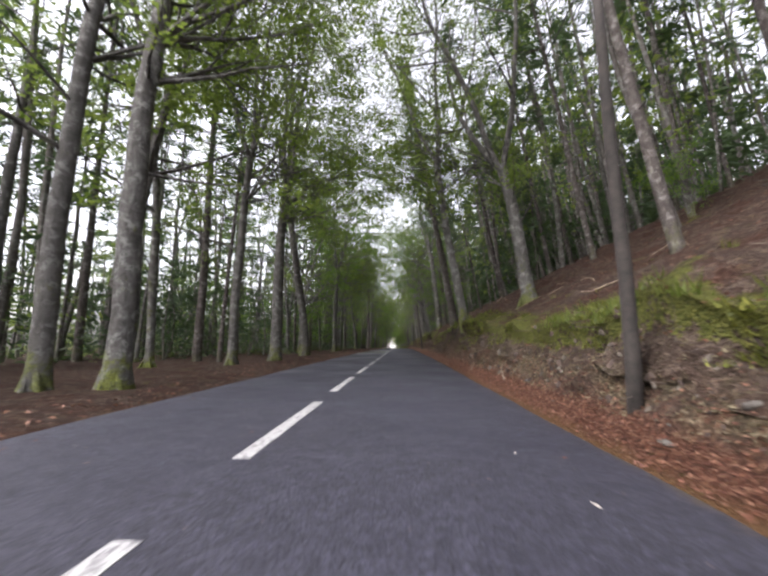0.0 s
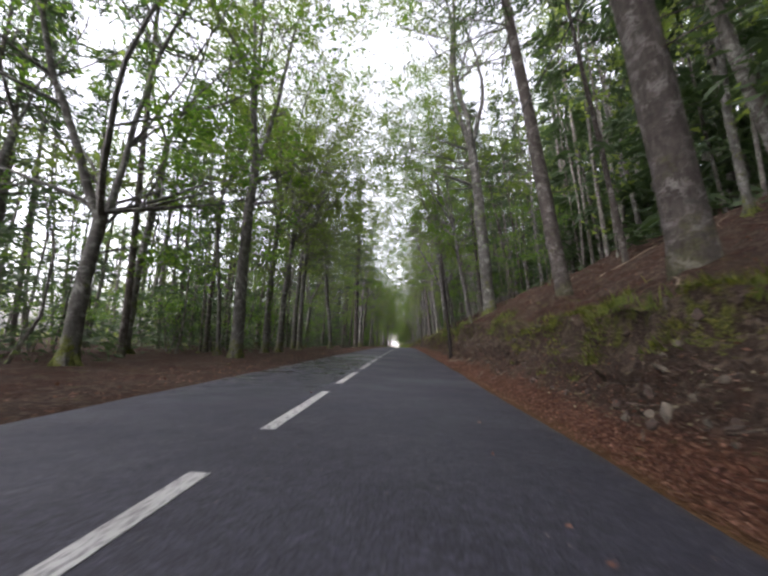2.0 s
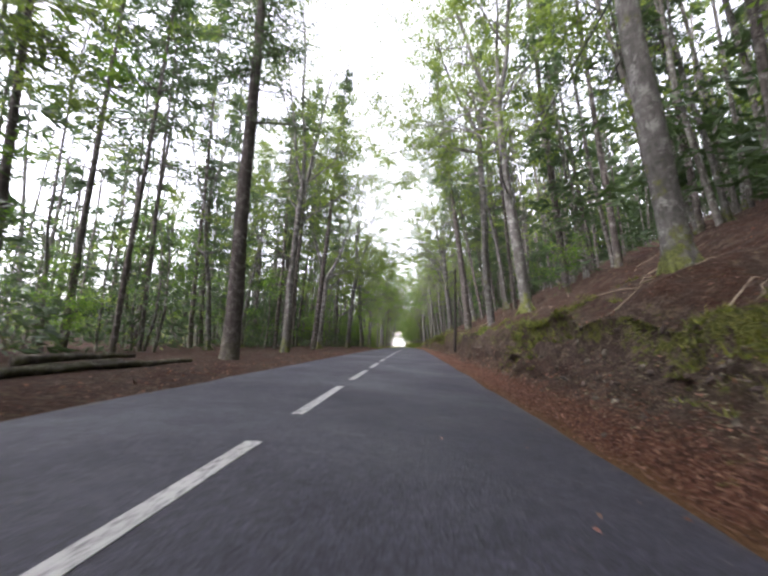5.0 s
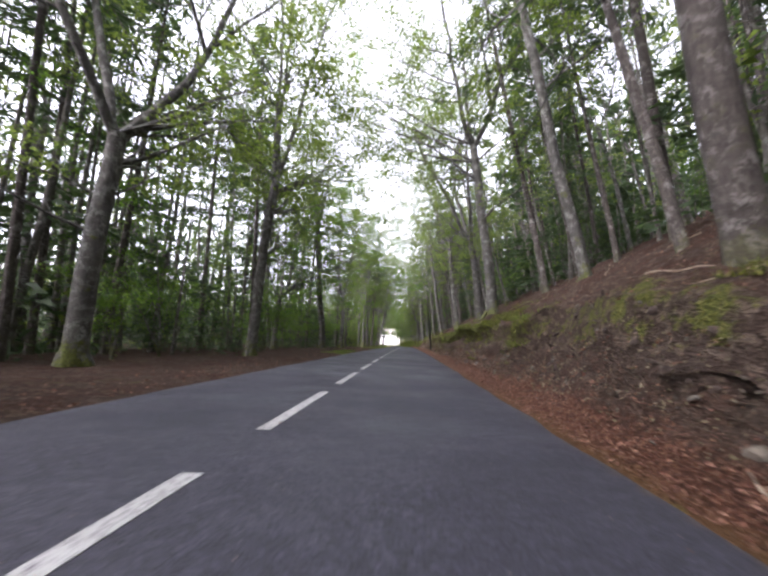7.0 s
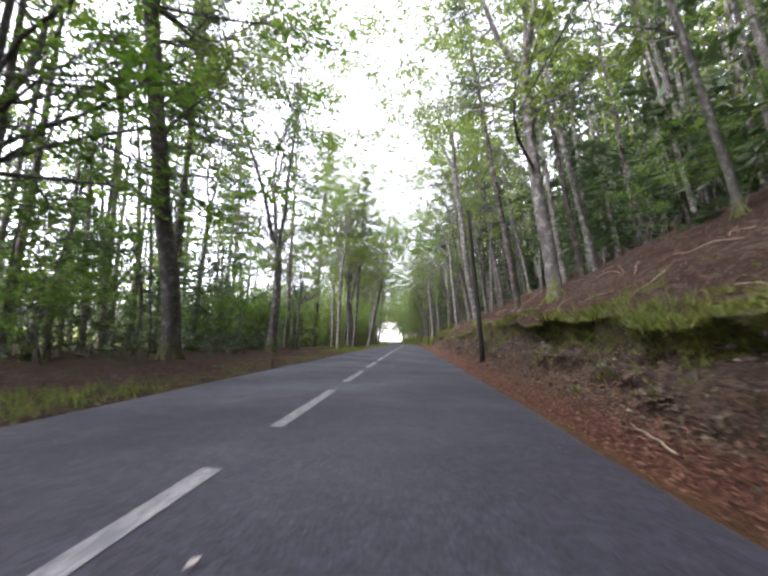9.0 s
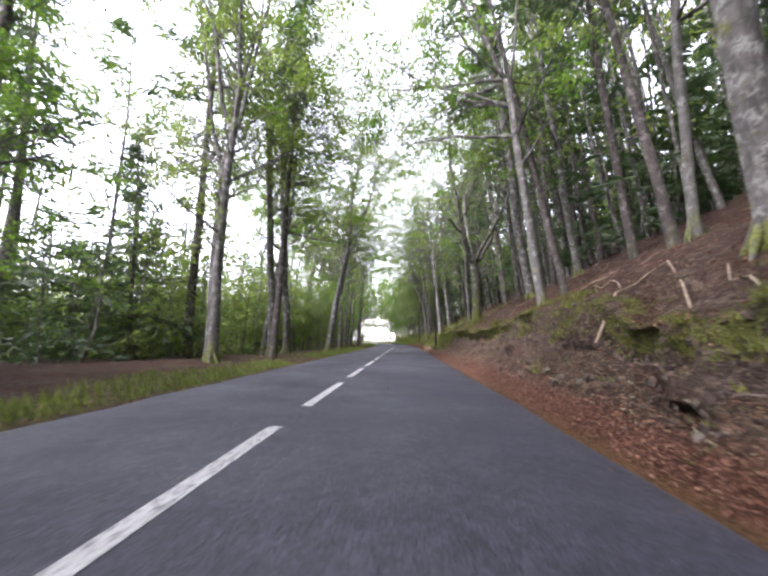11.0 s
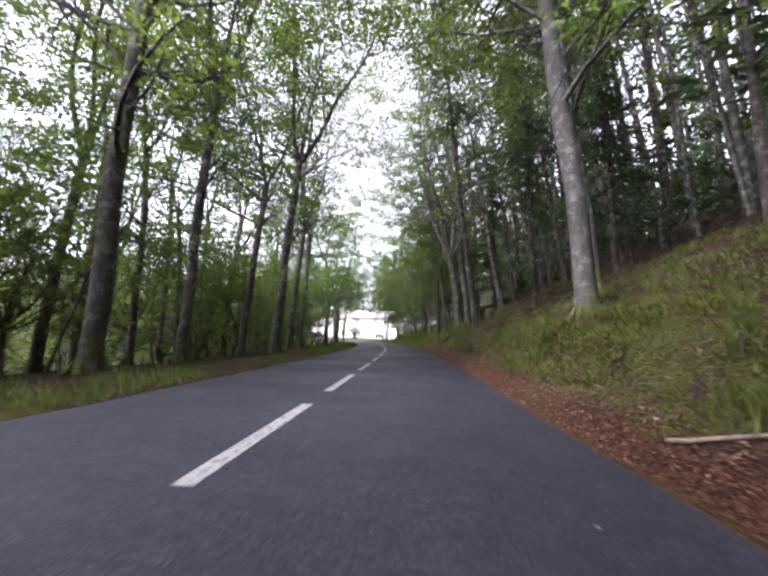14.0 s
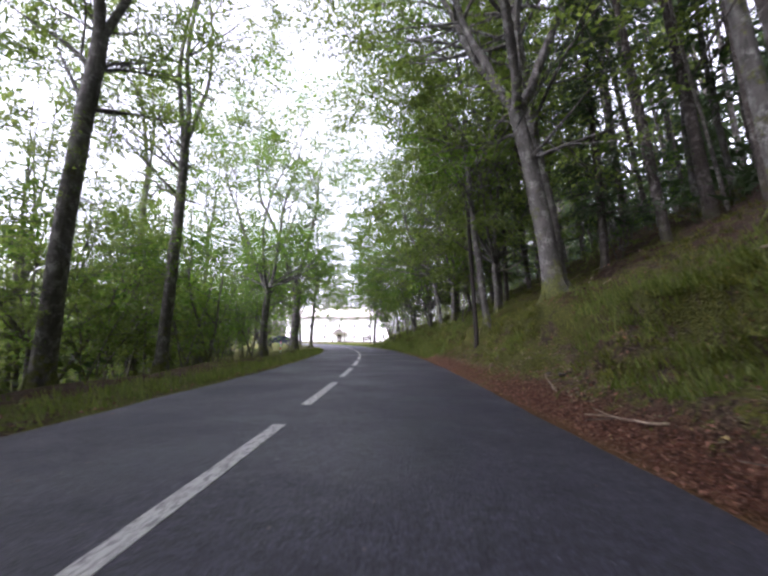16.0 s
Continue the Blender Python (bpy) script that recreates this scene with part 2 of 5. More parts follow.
def bark(name, dark, pale, lichen, moss=0.3, rough_scale=1.0, cover=0.0):
    m = Mat(name)
    long = m.noise(7 * rough_scale, 5, 0.7, m.stretch(1, 1, 0.28), 0.6)
    ring = m.noise(3.0, 5, 0.75, m.stretch(0.5, 0.5, 2.6))
    spots = m.noise(4.5, 6, 0.8)
    wide = m.noise(0.8, 4, 0.6, m.stretch(1, 1, 0.6))
    c = m.ramp(long, (0.32, dark), (0.66, pale))
    c = m.mix(m.ramp(ring, (0.48, 0.0), (0.64, 0.5)), c, dark)
    c = m.mix(m.ramp(wide, (0.46, 0.0), (0.62, 0.55)), c, dark)
    c = m.mix(m.ramp(spots, (0.52, 0.0), (0.59, 0.85)), c, lichen)
    c = m.mix(m.ramp(m.noise(9.0, 4, 0.7), (0.58, 0.0), (0.64, 0.8)), c, (0.035, 0.033, 0.028))
    low = m.ramp(m.math("DIVIDE", m.xyz()[2], 14.0), (0.0, 0.24), (0.07, 0.10), (0.4, 0.0))
    mo = m.ramp(m.math("ADD", m.noise(1.7, 6, 0.7), low), (0.64 - cover, 0.0), (0.72 - cover, moss))
    c = m.mix(mo, c, m.ramp(m.noise(20, 4, 0.7), (0.35, (0.035, 0.045, 0.008)), (0.68, (0.19, 0.215, 0.032))))
    c = m.mix(m.math("MULTIPLY", m.per_object(), 0.45), c, dark)
    m.bump(m.math("ADD", m.math("ADD", long, m.math("MULTIPLY", spots, 1.5)), m.noise(40, 3)), 0.7, 0.03)
    return m.done(c, 0.9, spec=0.2)


def foliage(name, dark, mid, light, clear=0.45):
    m = Mat(name)
    isl = m.island()
    c = m.ramp(isl, (0.0, dark), (0.5, mid), (1.0, light))
    c = m.mix(m.ramp(m.noise(0.45, 3), (0.35, 0.0), (0.7, 0.6)), c, mid)
    c = m.mix(m.math("MULTIPLY", m.per_object(), 0.35), c, dark)
    m.done(c, 0.55, spec=0.3)
    tr = m.n.new("ShaderNodeBsdfTranslucent")
    m.l.new(m.mix(1.0, c, (1.4, 1.55, 0.95), "MULTIPLY"), tr.inputs[0])
    mixer = m.n.new("ShaderNodeMixShader")
    mixer.inputs[0].default_value = clear
    m.l.new(m.b.outputs[0], mixer.inputs[1])
    m.l.new(tr.outputs[0], mixer.inputs[2])
    m.l.new(mixer.outputs[0], m.out.inputs[0])
    return m.m


def plain(name, a, b, scale=4.0, rough=0.8, metal=0.0, relief=0.15):
    m = Mat(name)
    k = m.noise(scale, 6, 0.7)
    c = m.ramp(k, (0.35, a), (0.68, b))
    c = m.mix(m.ramp(m.noise(scale * 9, 4, 0.7), (0.5, 0.0), (0.75, 0.4)), c, a)
    m.bump(m.noise(scale * 7, 4), relief, 0.01)
    return m.done(c, rough, metal)


ASPHALT, PAINT, FLOOR = asphalt(), road_paint(), forest_floor()
BEECH_BARK = bark("beech_bark", (0.050, 0.047, 0.042), (0.17, 0.165, 0.15), (0.32, 0.32, 0.295), 0.9)
FIR_BARK = bark("fir_bark", (0.036, 0.030, 0.026), (0.12, 0.105, 0.094), (0.25, 0.24, 0.22), 0.25, 2.0)
STEM_BARK = bark("slim_stem_bark", (0.055, 0.050, 0.043), (0.17, 0.16, 0.14), (0.30, 0.30, 0.27), 0.2)
MOSSY_BARK = bark("mossy_bark", (0.06, 0.06, 0.04), (0.16, 0.155, 0.12), (0.36, 0.36, 0.33), 1.0, 1.0, 0.07)
BEECH_LEAF = foliage("beech_leaf", (0.060, 0.088, 0.024), (0.115, 0.148, 0.042), (0.19, 0.215, 0.062), 0.6)
LIME_LEAF = foliage("young_beech_leaf", (0.045, 0.095, 0.018), (0.09, 0.15, 0.026), (0.16, 0.21, 0.04), 0.6)
FIR_LEAF = foliage("fir_needle", (0.030, 0.050, 0.026), (0.048, 0.076, 0.034), (0.07, 0.105, 0.042), 0.35)
LITTER_LEAF = foliage("fallen_leaf", (0.070, 0.027, 0.017), (0.160, 0.068, 0.043), (0.29, 0.165, 0.108), 0.1)
GRASS_BLADE = foliage("grass_blade", (0.045, 0.068, 0.014), (0.11, 0.14, 0.03), (0.21, 0.225, 0.065), 0.45)
STONE = plain("grey_schist", (0.042, 0.037, 0.031), (0.13, 0.118, 0.10), 6, 0.9, relief=0.5)
DEAD_WOOD = plain("bleached_dead_wood", (0.13, 0.095, 0.065), (0.36, 0.29, 0.21), 12, 0.9, relief=0.4)
POLE_WOOD = plain("weathered_pole_wood", (0.011, 0.009, 0.0075), (0.032, 0.026, 0.021), 9, 0.95)
MOSS_BLADE = foliage("moss_cushion", (0.03, 0.040, 0.008), (0.10, 0.112, 0.020), (0.29, 0.28, 0.06), 0.35)
YELLOW_LEAF = foliage("yellow_fallen_leaf", (0.16, 0.10, 0.04), (0.26, 0.19, 0.07), (0.36, 0.29, 0.13), 0.15)
PALE_LEAF = foliage("pale_dry_leaf", (0.075, 0.062, 0.034), (0.16, 0.135, 0.08), (0.30, 0.26, 0.18), 0.1)
TWIG_WOOD = plain("dead_twig_wood", (0.035, 0.026, 0.019), (0.13, 0.10, 0.075), 12, 0.9)
CABLE = plain("black_cable", (0.012, 0.012, 0.012), (0.02, 0.02, 0.02), 20, 0.6)


# ---------------------------------------------------------------- builders
def mesh_of(name, verts, faces, material, smooth=False):
    me = bpy.data.meshes.new(name)
    me.from_pydata([tuple(v) for v in verts], [], faces)
    me.materials.append(material)
    if smooth:
        me.polygons.foreach_set("use_smooth", [True] * len(me.polygons))
    me.update()
    return me


def part(name, mesh, parent, label=""):
    ob = new(name, mesh)
    ob.parent = parent
    if label:
        ob["label"] = label
    return ob


class Heap:
    """Gathers vertices and faces for one mesh."""

    def __init__(self):
        self.v, self.f = [], []

    def tube(self, pts, radii, sides=8, cap=True, flare=None, root=None):
        """A bent, tapering tube; root: a vertex of the limb that it grows out of. Returns its first vertex."""
        base = len(self.v)
        if root is not None:
            self.f.append((base, base + 1, root))
        up = Vector((0.3, 0.2, 1))
        for i, (p, r) in enumerate(zip(pts, radii)):
            d = (pts[min(i + 1, len(pts) - 1)] - pts[max(i - 1, 0)]).normalized()
            a = d.cross(Vector((1, 0.13, 0.07)) if abs(d.x) < 0.8 else up).normalized()
            b = d.cross(a)
            for k in range(sides):
                w = 2 * math.pi * k / sides
                q = r * (1 + (flare(i, k) if flare else 0))
                self.v.append(p + a * (q * math.cos(w)) + b * (q * math.sin(w)))
        for i in range(len(pts) - 1):
            for k in range(sides):
                n = (k + 1) % sides
                o = base + i * sides
                self.f.append((o + k, o + n, o + sides + n, o + sides + k))
        if cap:
            o = base + (len(pts) - 1) * sides
            self.f.append(tuple(o + k for k in range(sides)))
            self.f.append(tuple(base + k for k in reversed(range(sides))))
        return base

    def box(self, lo, hi):
        b = len(self.v)
        for x in (lo[0], hi[0]):
            for y in (lo[1], hi[1]):
                for z in (lo[2], hi[2]):
                    self.v.append(Vector((x, y, z)))
        self.f += [tuple(b + i for i in q) for q in ((0, 1, 3, 2), (4, 6, 7, 5), (0, 4, 5, 1), (2, 3, 7, 6), (0, 2, 6, 4), (1, 5, 7, 3))]

    def mesh(self, name, material, smooth=False):
        return mesh_of(name, self.v, self.f, material, smooth)


def leaf_mesh(name, centres, normals, dirs, lengths, widths, material, fine=True):
    """One small pointed blade, folded along its rib, at every centre."""
    c, n, d = (np.asarray(a, dtype=float) for a in (centres, normals, dirs))
    ln, w = np.asarray(lengths)[:, None], np.asarray(widths)[:, None]
    d = d / (np.linalg.norm(d, axis=1, keepdims=True) + 1e-9)
    s = np.cross(n, d)
    s = s / (np.linalg.norm(s, axis=1, keepdims=True) + 1e-9)
    up = np.cross(d, s)
    a, b = c - d * ln / 2, c + d * ln / 2
    l = c + s * w * 0.8 + up * w * 0.16 - d * ln * 0.08
    if fine:
        verts = np.stack([a, b, l], axis=1).reshape(-1, 3)
        k = np.arange(len(c)) * 3
        faces = np.stack([k, k + 1, k + 2], axis=1)
    else:
        l, r = c + s * w / 2 + up * w * 0.16, c - s * w / 2 + up * w * 0.16
        verts = np.stack([a, r, b, l], axis=1).reshape(-1, 3)
        k = np.arange(len(c)) * 4
        faces = np.stack([k, k + 1, k + 2, k + 3], axis=1)
    me = bpy.data.meshes.new(name)
    me.from_pydata(verts.tolist(), [], faces.tolist())
    me.materials.append(material)
    me.update()
    return me


# ---------------------------------------------------------------- the lie of the land
def wave(x, y, s, seed=0.0):
    return noise.noise(Vector((x * s + seed, y * s - seed, seed * 0.7)))


def step01(a, b, x):
    k = min(max((x - a) / (b - a), 0.0), 1.0)
    return k * k * (3 - 2 * k)


def bank_foot(y):
    return 3.66 + 0.2 * wave(0, y, 0.11, 3.0)


def bank_height(y):
    """Height of the cut beside the road."""
    h = 1.38 + 0.14 * step01(148, 168, y) + 0.5 * math.exp(-(((y - 21) / 6) ** 2)) + 0.3 * wave(0, y, 0.06, 9.0) + 0.2 * wave(0, y, 0.3, 2.5) + 0.22 * wave(0, y, 0.9, 6.5)
    return h * (1 - 0.06 * step01(150, 175, y)) * (1 - 0.55 * step01(215, 245, y))


def bank_wide(y):
    """How far the cut leans back: steep and raw in places, slumped in others."""
    w = 0.78 + 1.2 * max(0.0, wave(0, y, 0.17, 61.0)) + 0.45 * max(0.0, wave(0, y, 0.55, 63.0))
    w += 0.25 * step01(150, 180, y)
    # roots hold the edge where a tree stands close to it
    held = max(math.exp(-(((y - t) / 2.2) ** 2)) for t in (5.0, 8.5, 12.0, 20.2, 31.0, 37.4, 44.9, 55.3, 63.0, 79.5, 95.6, 111.2, 115.5, 119.0, 183.0))
    return w + held * (0.66 - w)


CUT = ((0.0, 0.0), (0.30, 0.16), (0.62, 0.36), (0.92, 0.58), (1.04, 0.74), (1.10, 0.95), (1.22, 1.02), (1.40, 1.06))


def ground_z(x, y):
    z0, u = road_z(y), x - road_x(y)
    if u > 0:
        if u < 3.2:
            return z0 - 0.06
        if y > 238:
            # the bank ends at the clearing
            u = max(3.2, x - road_x(238))
        foot, h = bank_foot(y), bank_height(y)
        z = -0.03 + 0.15 * step01(3.2, foot, u)
        k = u - foot
        if k > 0:
            wide = bank_wide(y)
            k /= wide
            for (a, za), (c, zc) in zip(CUT, CUT[1:]):
                if k < c:
                    z += h * (za + (zc - za) * (k - a) / (c - a))
                    break
            else:
                run = (k - 1.40) * wide
                z += h * 1.06 + (min(run, 3.5) * 0.52 + min(max(0.0, run - 3.5), 70) * 0.50) * (1 - 0.3 * step01(215, 250, y))
        rough = step01(3.3, 4.6, u)
        z += rough * step01(148, 160, y) * (1 - step01(7.5, 10, u)) * (0.13 * wave(x, y, 1.9, 5.0) + 0.07 * wave(x, y, 3.1, 6.0))
        z += rough * (0.26 * wave(x, y, 0.5, 1.0) + 0.20 * wave(x, y, 1.3, 2.0) + 0.07 * wave(x, y, 3.9, 2.0))
        z += (1 - rough) * 0.02 * wave(x, y, 3.0, 4.0)
        return z0 + z
    if u > -2.75:
        return z0 - 0.06
    d = -2.75 - u
    late = step01(150, 200, y) * (1 - step01(225, 250, y))
    z = -0.04 + 0.08 * step01(0, 0.9, d) - min(d, 60) * 0.015 - late * 0.13 * max(0.0, d - 2.5)
    z = max(z, -9.0) + step01(0.2, 1.5, d) * (0.12 * wave(x, y, 0.4, 7.0) + 0.06 * wave(x, y, 1.6, 8.0))
    return z0 + z


SURFACE = []


def on_surface(g, y0, y1, c0, c1):
    """A random place on the ground sheet between two stretches and two of its columns."""
    j = g.randint(int((y0 + 8) / 0.27) + 7, min(int((y1 + 8) / 0.27) + 7, 858))
    i = g.randint(c0, c1 - 1)
    a, b = g.random(), g.random()
    return (SURFACE[j][i].lerp(SURFACE[j][i + 1], a)).lerp(SURFACE[j + 1][i].lerp(SURFACE[j + 1][i + 1], a), b)


def ground():
    left = [-900, -300, -120, -70, -45, -32, -25, -20, -16, -13, -11, -9.5, -8.2, -7.2, -6.4, -5.7, -5.1, -4.6, -4.2, -3.8, -3.4, -3.1, -2.9, -2.7, -2.5, 0, 3.0]
    cut = [k / 19 for k in range(20)]
    top = [0.1, 0.22, 0.36, 0.52, 0.7, 0.9, 1.1, 1.35, 1.6, 1.9, 2.2, 2.5, 2.8, 3.1, 3.45, 3.8, 4.15, 4.5, 4.9, 5.3, 5.7, 6.1, 6.6, 7.1, 7.7, 8.4, 9.2, 10, 11, 12.2, 13.5, 15, 17, 19.5, 22, 25, 28, 36, 48, 64, 90, 130, 200, 400, 900]
    ys = [-900, -300, -120, -60, -35, -20, -12] + [-8 + 0.27 * k for k in range(854)] + [222.5 + k for k in range(75)] + [300, 320, 360, 450, 700, 1500]
    verts, faces, cuts = [], [], []
    SURFACE.clear()
    for y in ys:
        yy = min(max(y, -60), 330)
        ox = road_x(y) if 0 < y < 310 else 0.0
        foot = bank_foot(yy)
        wide = bank_wide(yy)
        row = [(u + (ox if abs(u) < 200 else 0), None) for u in left]
        row += [(3.2 + (foot - 3.2) * k / 4 + ox, None) for k in range(4)]
        cuts += [-1.0] * (len(left) - 1) + [0.0] + [0.03 + 0.03 * k for k in range(4)] + [0.15 + 0.85 * k for k in cut] + [1.0 + 0.3 * t for t in top]
        shift = max(0.0, road_x(238) - road_x(y)) if 238 < y < 310 else 0.0
        under = max(0.0, 0.45 + 0.9 * wave(0, yy, 0.19, 21.0) + 0.35 * wave(0, yy, 0.6, 23.0)) * (1 - 0.65 * step01(164, 180, yy)) * (1 - 0.55 * step01(20, 26, yy) * (1 - step01(104, 110, yy))) * (1 - 0.5 * step01(126, 132, yy)) + 0.7 * step01(152, 155, yy) * (1 - step01(162, 166, yy))
        for k in cut:
            row.append((foot + 1.40 * wide * k + ox + shift, k))
        row += [(foot + 1.40 * wide + t + ox + (shift if t < 150 else 0), None) for t in top]
        for x, k in row:
            z = ground_z(x, yy)
            dx = 0.0
            if k is not None and 0 < k < 1 and -9 < y < 232:
                # lumps on the washed-out face, and sod that hangs over it
                face = math.sin(math.pi * k) * step01(0.02, 0.35, k)
                rough = 1.0 if yy > 150 else 1.12
                dx = rough * face * (0.34 * wave(k * 3, yy, 0.8, 51.0) + 0.22 * noise.noise(Vector((k * 5, yy * 1.6, 7))) + 0.13 * noise.noise(Vector((k * 11, yy * 3.6, 3))))
                dx -= under * (1 + 0.5 * noise.noise(Vector((k * 4, yy * 1.7, 41)))) * (0.25 * math.exp(-((k - 0.85) / 0.07) ** 2) - 0.34 * math.exp(-((k - 0.71) / 0.08) ** 2))
                z += rough * face * (0.24 * noise.noise(Vector((k * 7, yy * 1.3, 9))) + 0.13 * noise.noise(Vector((k * 12, yy * 3.4, 19))))
            verts.append((x + dx, y, z))
        SURFACE.append([Vector(v) for v in verts[-len(row):]])
    n = len(row)
    for j in range(len(ys) - 1):
        for i in range(n - 1):
            a = j * n + i
            faces.append((a, a + 1, a + n + 1, a + n))
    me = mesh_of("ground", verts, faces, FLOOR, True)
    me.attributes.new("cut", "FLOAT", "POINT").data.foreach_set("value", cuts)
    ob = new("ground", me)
    tagged(ob, "brown leaf-strewn forest ground with mossy cut bank", "ground", kind="structure")


def road():
    us = [-2.78, -2.63, -1.5, 0, 1.5, 3.15, 3.32]
    ys = [-40 + 1.0 * k for k in range(330)]
    verts, faces = [], []
    for y in ys:
        t = Vector((road_x(y + 0.5) - road_x(y - 0.5), 1, 0)).normalized()
        for u in us:
            e = 0.09 * wave(u, y, 0.8, 12.0) + 0.05 * wave(u, y, 2.3, 13.0) if abs(u) > 2.6 else 0
            w = u + e
            verts.append((road_x(y) + w * t.y, y - w * t.x, road_z(y) - 0.006 * abs(u) + 0.006 - (0.05 if u in (us[0], us[-1]) else 0)))
    n = len(us)
    for j in range(len(ys) - 1):
        for i in range(n - 1):
            a = j * n + i
            faces.append((a, a + 1, a + n + 1, a + n))
    ob = new("road", mesh_of("road", verts, faces, ASPHALT, True))
    tagged(ob, "narrow grey worn asphalt forest road with dashed line", "road", kind="structure")
    # broken centre line: strokes of 3 m, gaps of 1.33 m
    for k in range(-4, 70):
        y0 = k * 4.333 - 0.949
        h, rows = Heap(), 7
        for j in range(rows):
            y = y0 + 3.0 * j / (rows - 1)
            t = Vector((road_x(y + 0.5) - road_x(y - 0.5), 1, 0)).normalized()
            for s in (-1, 1):
                w = s * (0.075 + 0.006 * wave(s, y, 3.0, 4.0))
                for dz in (0.002, 0.011):
                    h.v.append(Vector((road_x(y) + w * t.y, y - w * t.x, road_z(y) + dz)))
        for j in range(rows - 1):
            a, b = j * 4, j * 4 + 4
            h.f += [(a + 1, a + 3, b + 3, b + 1), (a, a + 1, b + 1, b), (a + 2, b + 2, b + 3, a + 3)]
        h.f += [(0, 2, 3, 1), (rows * 4 - 4, rows * 4 - 3, rows * 4 - 1, rows * 4 - 2)]
        part("line_stroke", h.mesh("line_stroke", PAINT), ob)


ground()
road()


# ---------------------------------------------------------------- trees
def rvec(rng, s=1.0):
    return Vector((rng.uniform(-s, s), rng.uniform(-s, s), rng.uniform(-s, s)))


class Growth:
    def __init__(self, seed, bushy=1.0, lopsided=False):
        self.bushy, self.lopsided = bushy, lopsided
        self.rng = random.Random(seed)
        self.wood = Heap()
        self.c, self.nrm, self.d, self.ln, self.w = [], [], [], [], []

    def leaves(self, p, n, spread, size, flat=0.35, along=None, slim=1.0):
        g = self.rng
        for _ in range(n):
            o = Vector((g.gauss(0, spread), g.gauss(0, spread), g.gauss(0, spread * flat)))
            self.c.append(p + o)
            nr = Vector((g.gauss(0, 0.75), g.gauss(0, 0.75), 1))
            self.nrm.append(nr)
            dd = (along or Vector((0, 0, 0))) + Vector((g.gauss(0, 0.8), g.gauss(0, 0.8), g.gauss(-0.15, 0.3)))
            self.d.append(dd)
            s = size * g.uniform(0.6, 1.35)
            self.ln.append(s)
            self.w.append(s * g.uniform(0.5, 0.72) * slim)

    def limb(self, p, d, length, r, depth, size, dens, lift=0.12, wobble=0.22, leaf_from=1, root=None):
        g = self.rng
        n = max(3, int(length / 0.8)) if depth < 2 else max(2, int(length))
        pts, rad = [p.copy()], [r]
        q, v = p.copy(), d.normalized()
        for i in range(n):
            v = (v + rvec(g, wobble) + Vector((0, 0, lift))).normalized()
            q = q + v * (length / n)
            pts.append(q.copy())
            rad.append(max(r * (1 - 0.85 * (i + 1) / n), 0.008))
        sides = 7 if r > 0.09 else (4 if r > 0.03 else 3)
        base = self.wood.tube(pts, rad, sides, cap=False, root=root)
        if depth >= leaf_from:
            for i in range(1, len(pts)):
                if (depth > leaf_from or i > len(pts) * 0.4) and g.random() < (0.48 if depth < 2 else 0.62):
                    if self.lopsided and g.random() > 0.5 + 0.5 * step01(-3.6, 0.4, pts[i].x):
                        continue
                    self.leaves(pts[i] + rvec(g, 0.25), max(2, int(dens * g.uniform(1.6, 5.8))), 0.29, size, 0.45, (pts[i] - pts[i - 1]) * 0.5)
        if depth < 2:
            kids = int(length * (0.8 if depth == 0 else 0.95) * self.bushy) + 1
            for _ in range(kids):
                k = g.randint(max(1, int(n * 0.25)), n)
                ax = (pts[k] - pts[k - 1]).normalized()
                side = rvec(g)
                side = (side - ax * side.dot(ax)).normalized()
                nd = ax * g.uniform(0.35, 0.8) + side + Vector((0, 0, 0.05))
                self.limb(pts[k], nd, length * g.uniform(0.34, 0.58), rad[k] * g.uniform(0.4, 0.62) + 0.004, depth + 1, size, dens, lift * 0.4, wobble, leaf_from, base + k * sides)
        return base

    def trunk(self, pts, rad, sides=12):
        g = self.rng
        ph = [g.uniform(0, 6.3) for _ in range(3)]

        def flare(i, k):
            w = 2 * math.pi * k / sides
            f = 0.05 * math.sin(3 * w + ph[0] + i) + 0.035 * math.sin(5 * w + ph[1] - 2 * i)
            if i < 3:
                f += (0.38, 0.16, 0.04)[i] * (0.55 + 0.45 * math.sin(4 * w + ph[2]))
            return f

        return self.wood.tube(pts, rad, sides, cap=False, flare=flare)

    def thing(self, name, bark_mat, leaf_mat, label, category="tree"):
        ob = new(name)
        part("trunk", self.wood.mesh("trunk", bark_mat, True), ob)
        if self.c:
            part("crown", leaf_mesh("crown", self.c, self.nrm, self.d, self.ln, self.w, leaf_mat), ob)
        return tagged(ob, label, category, "trees of the forest")


def trunk_line(g, height, bend, lean=0.0):
    pts, q = [Vector((0, 0, -0.5))], Vector((0, 0, -0.5))
    pts += [Vector((0, 0, 0.1)), Vector((0, 0, 0.5))]
    q = pts[-1].copy()
    v = Vector((lean, 0, 1)).normalized()
    n = max(6, int(height / 1.1))
    for _ in range(n):
        v = (v + Vector((g.uniform(-bend, bend), g.uniform(-bend, bend), 0.10))).normalized()
        q = q + v * ((height - 0.5) / n)
        pts.append(q.copy())
    return pts


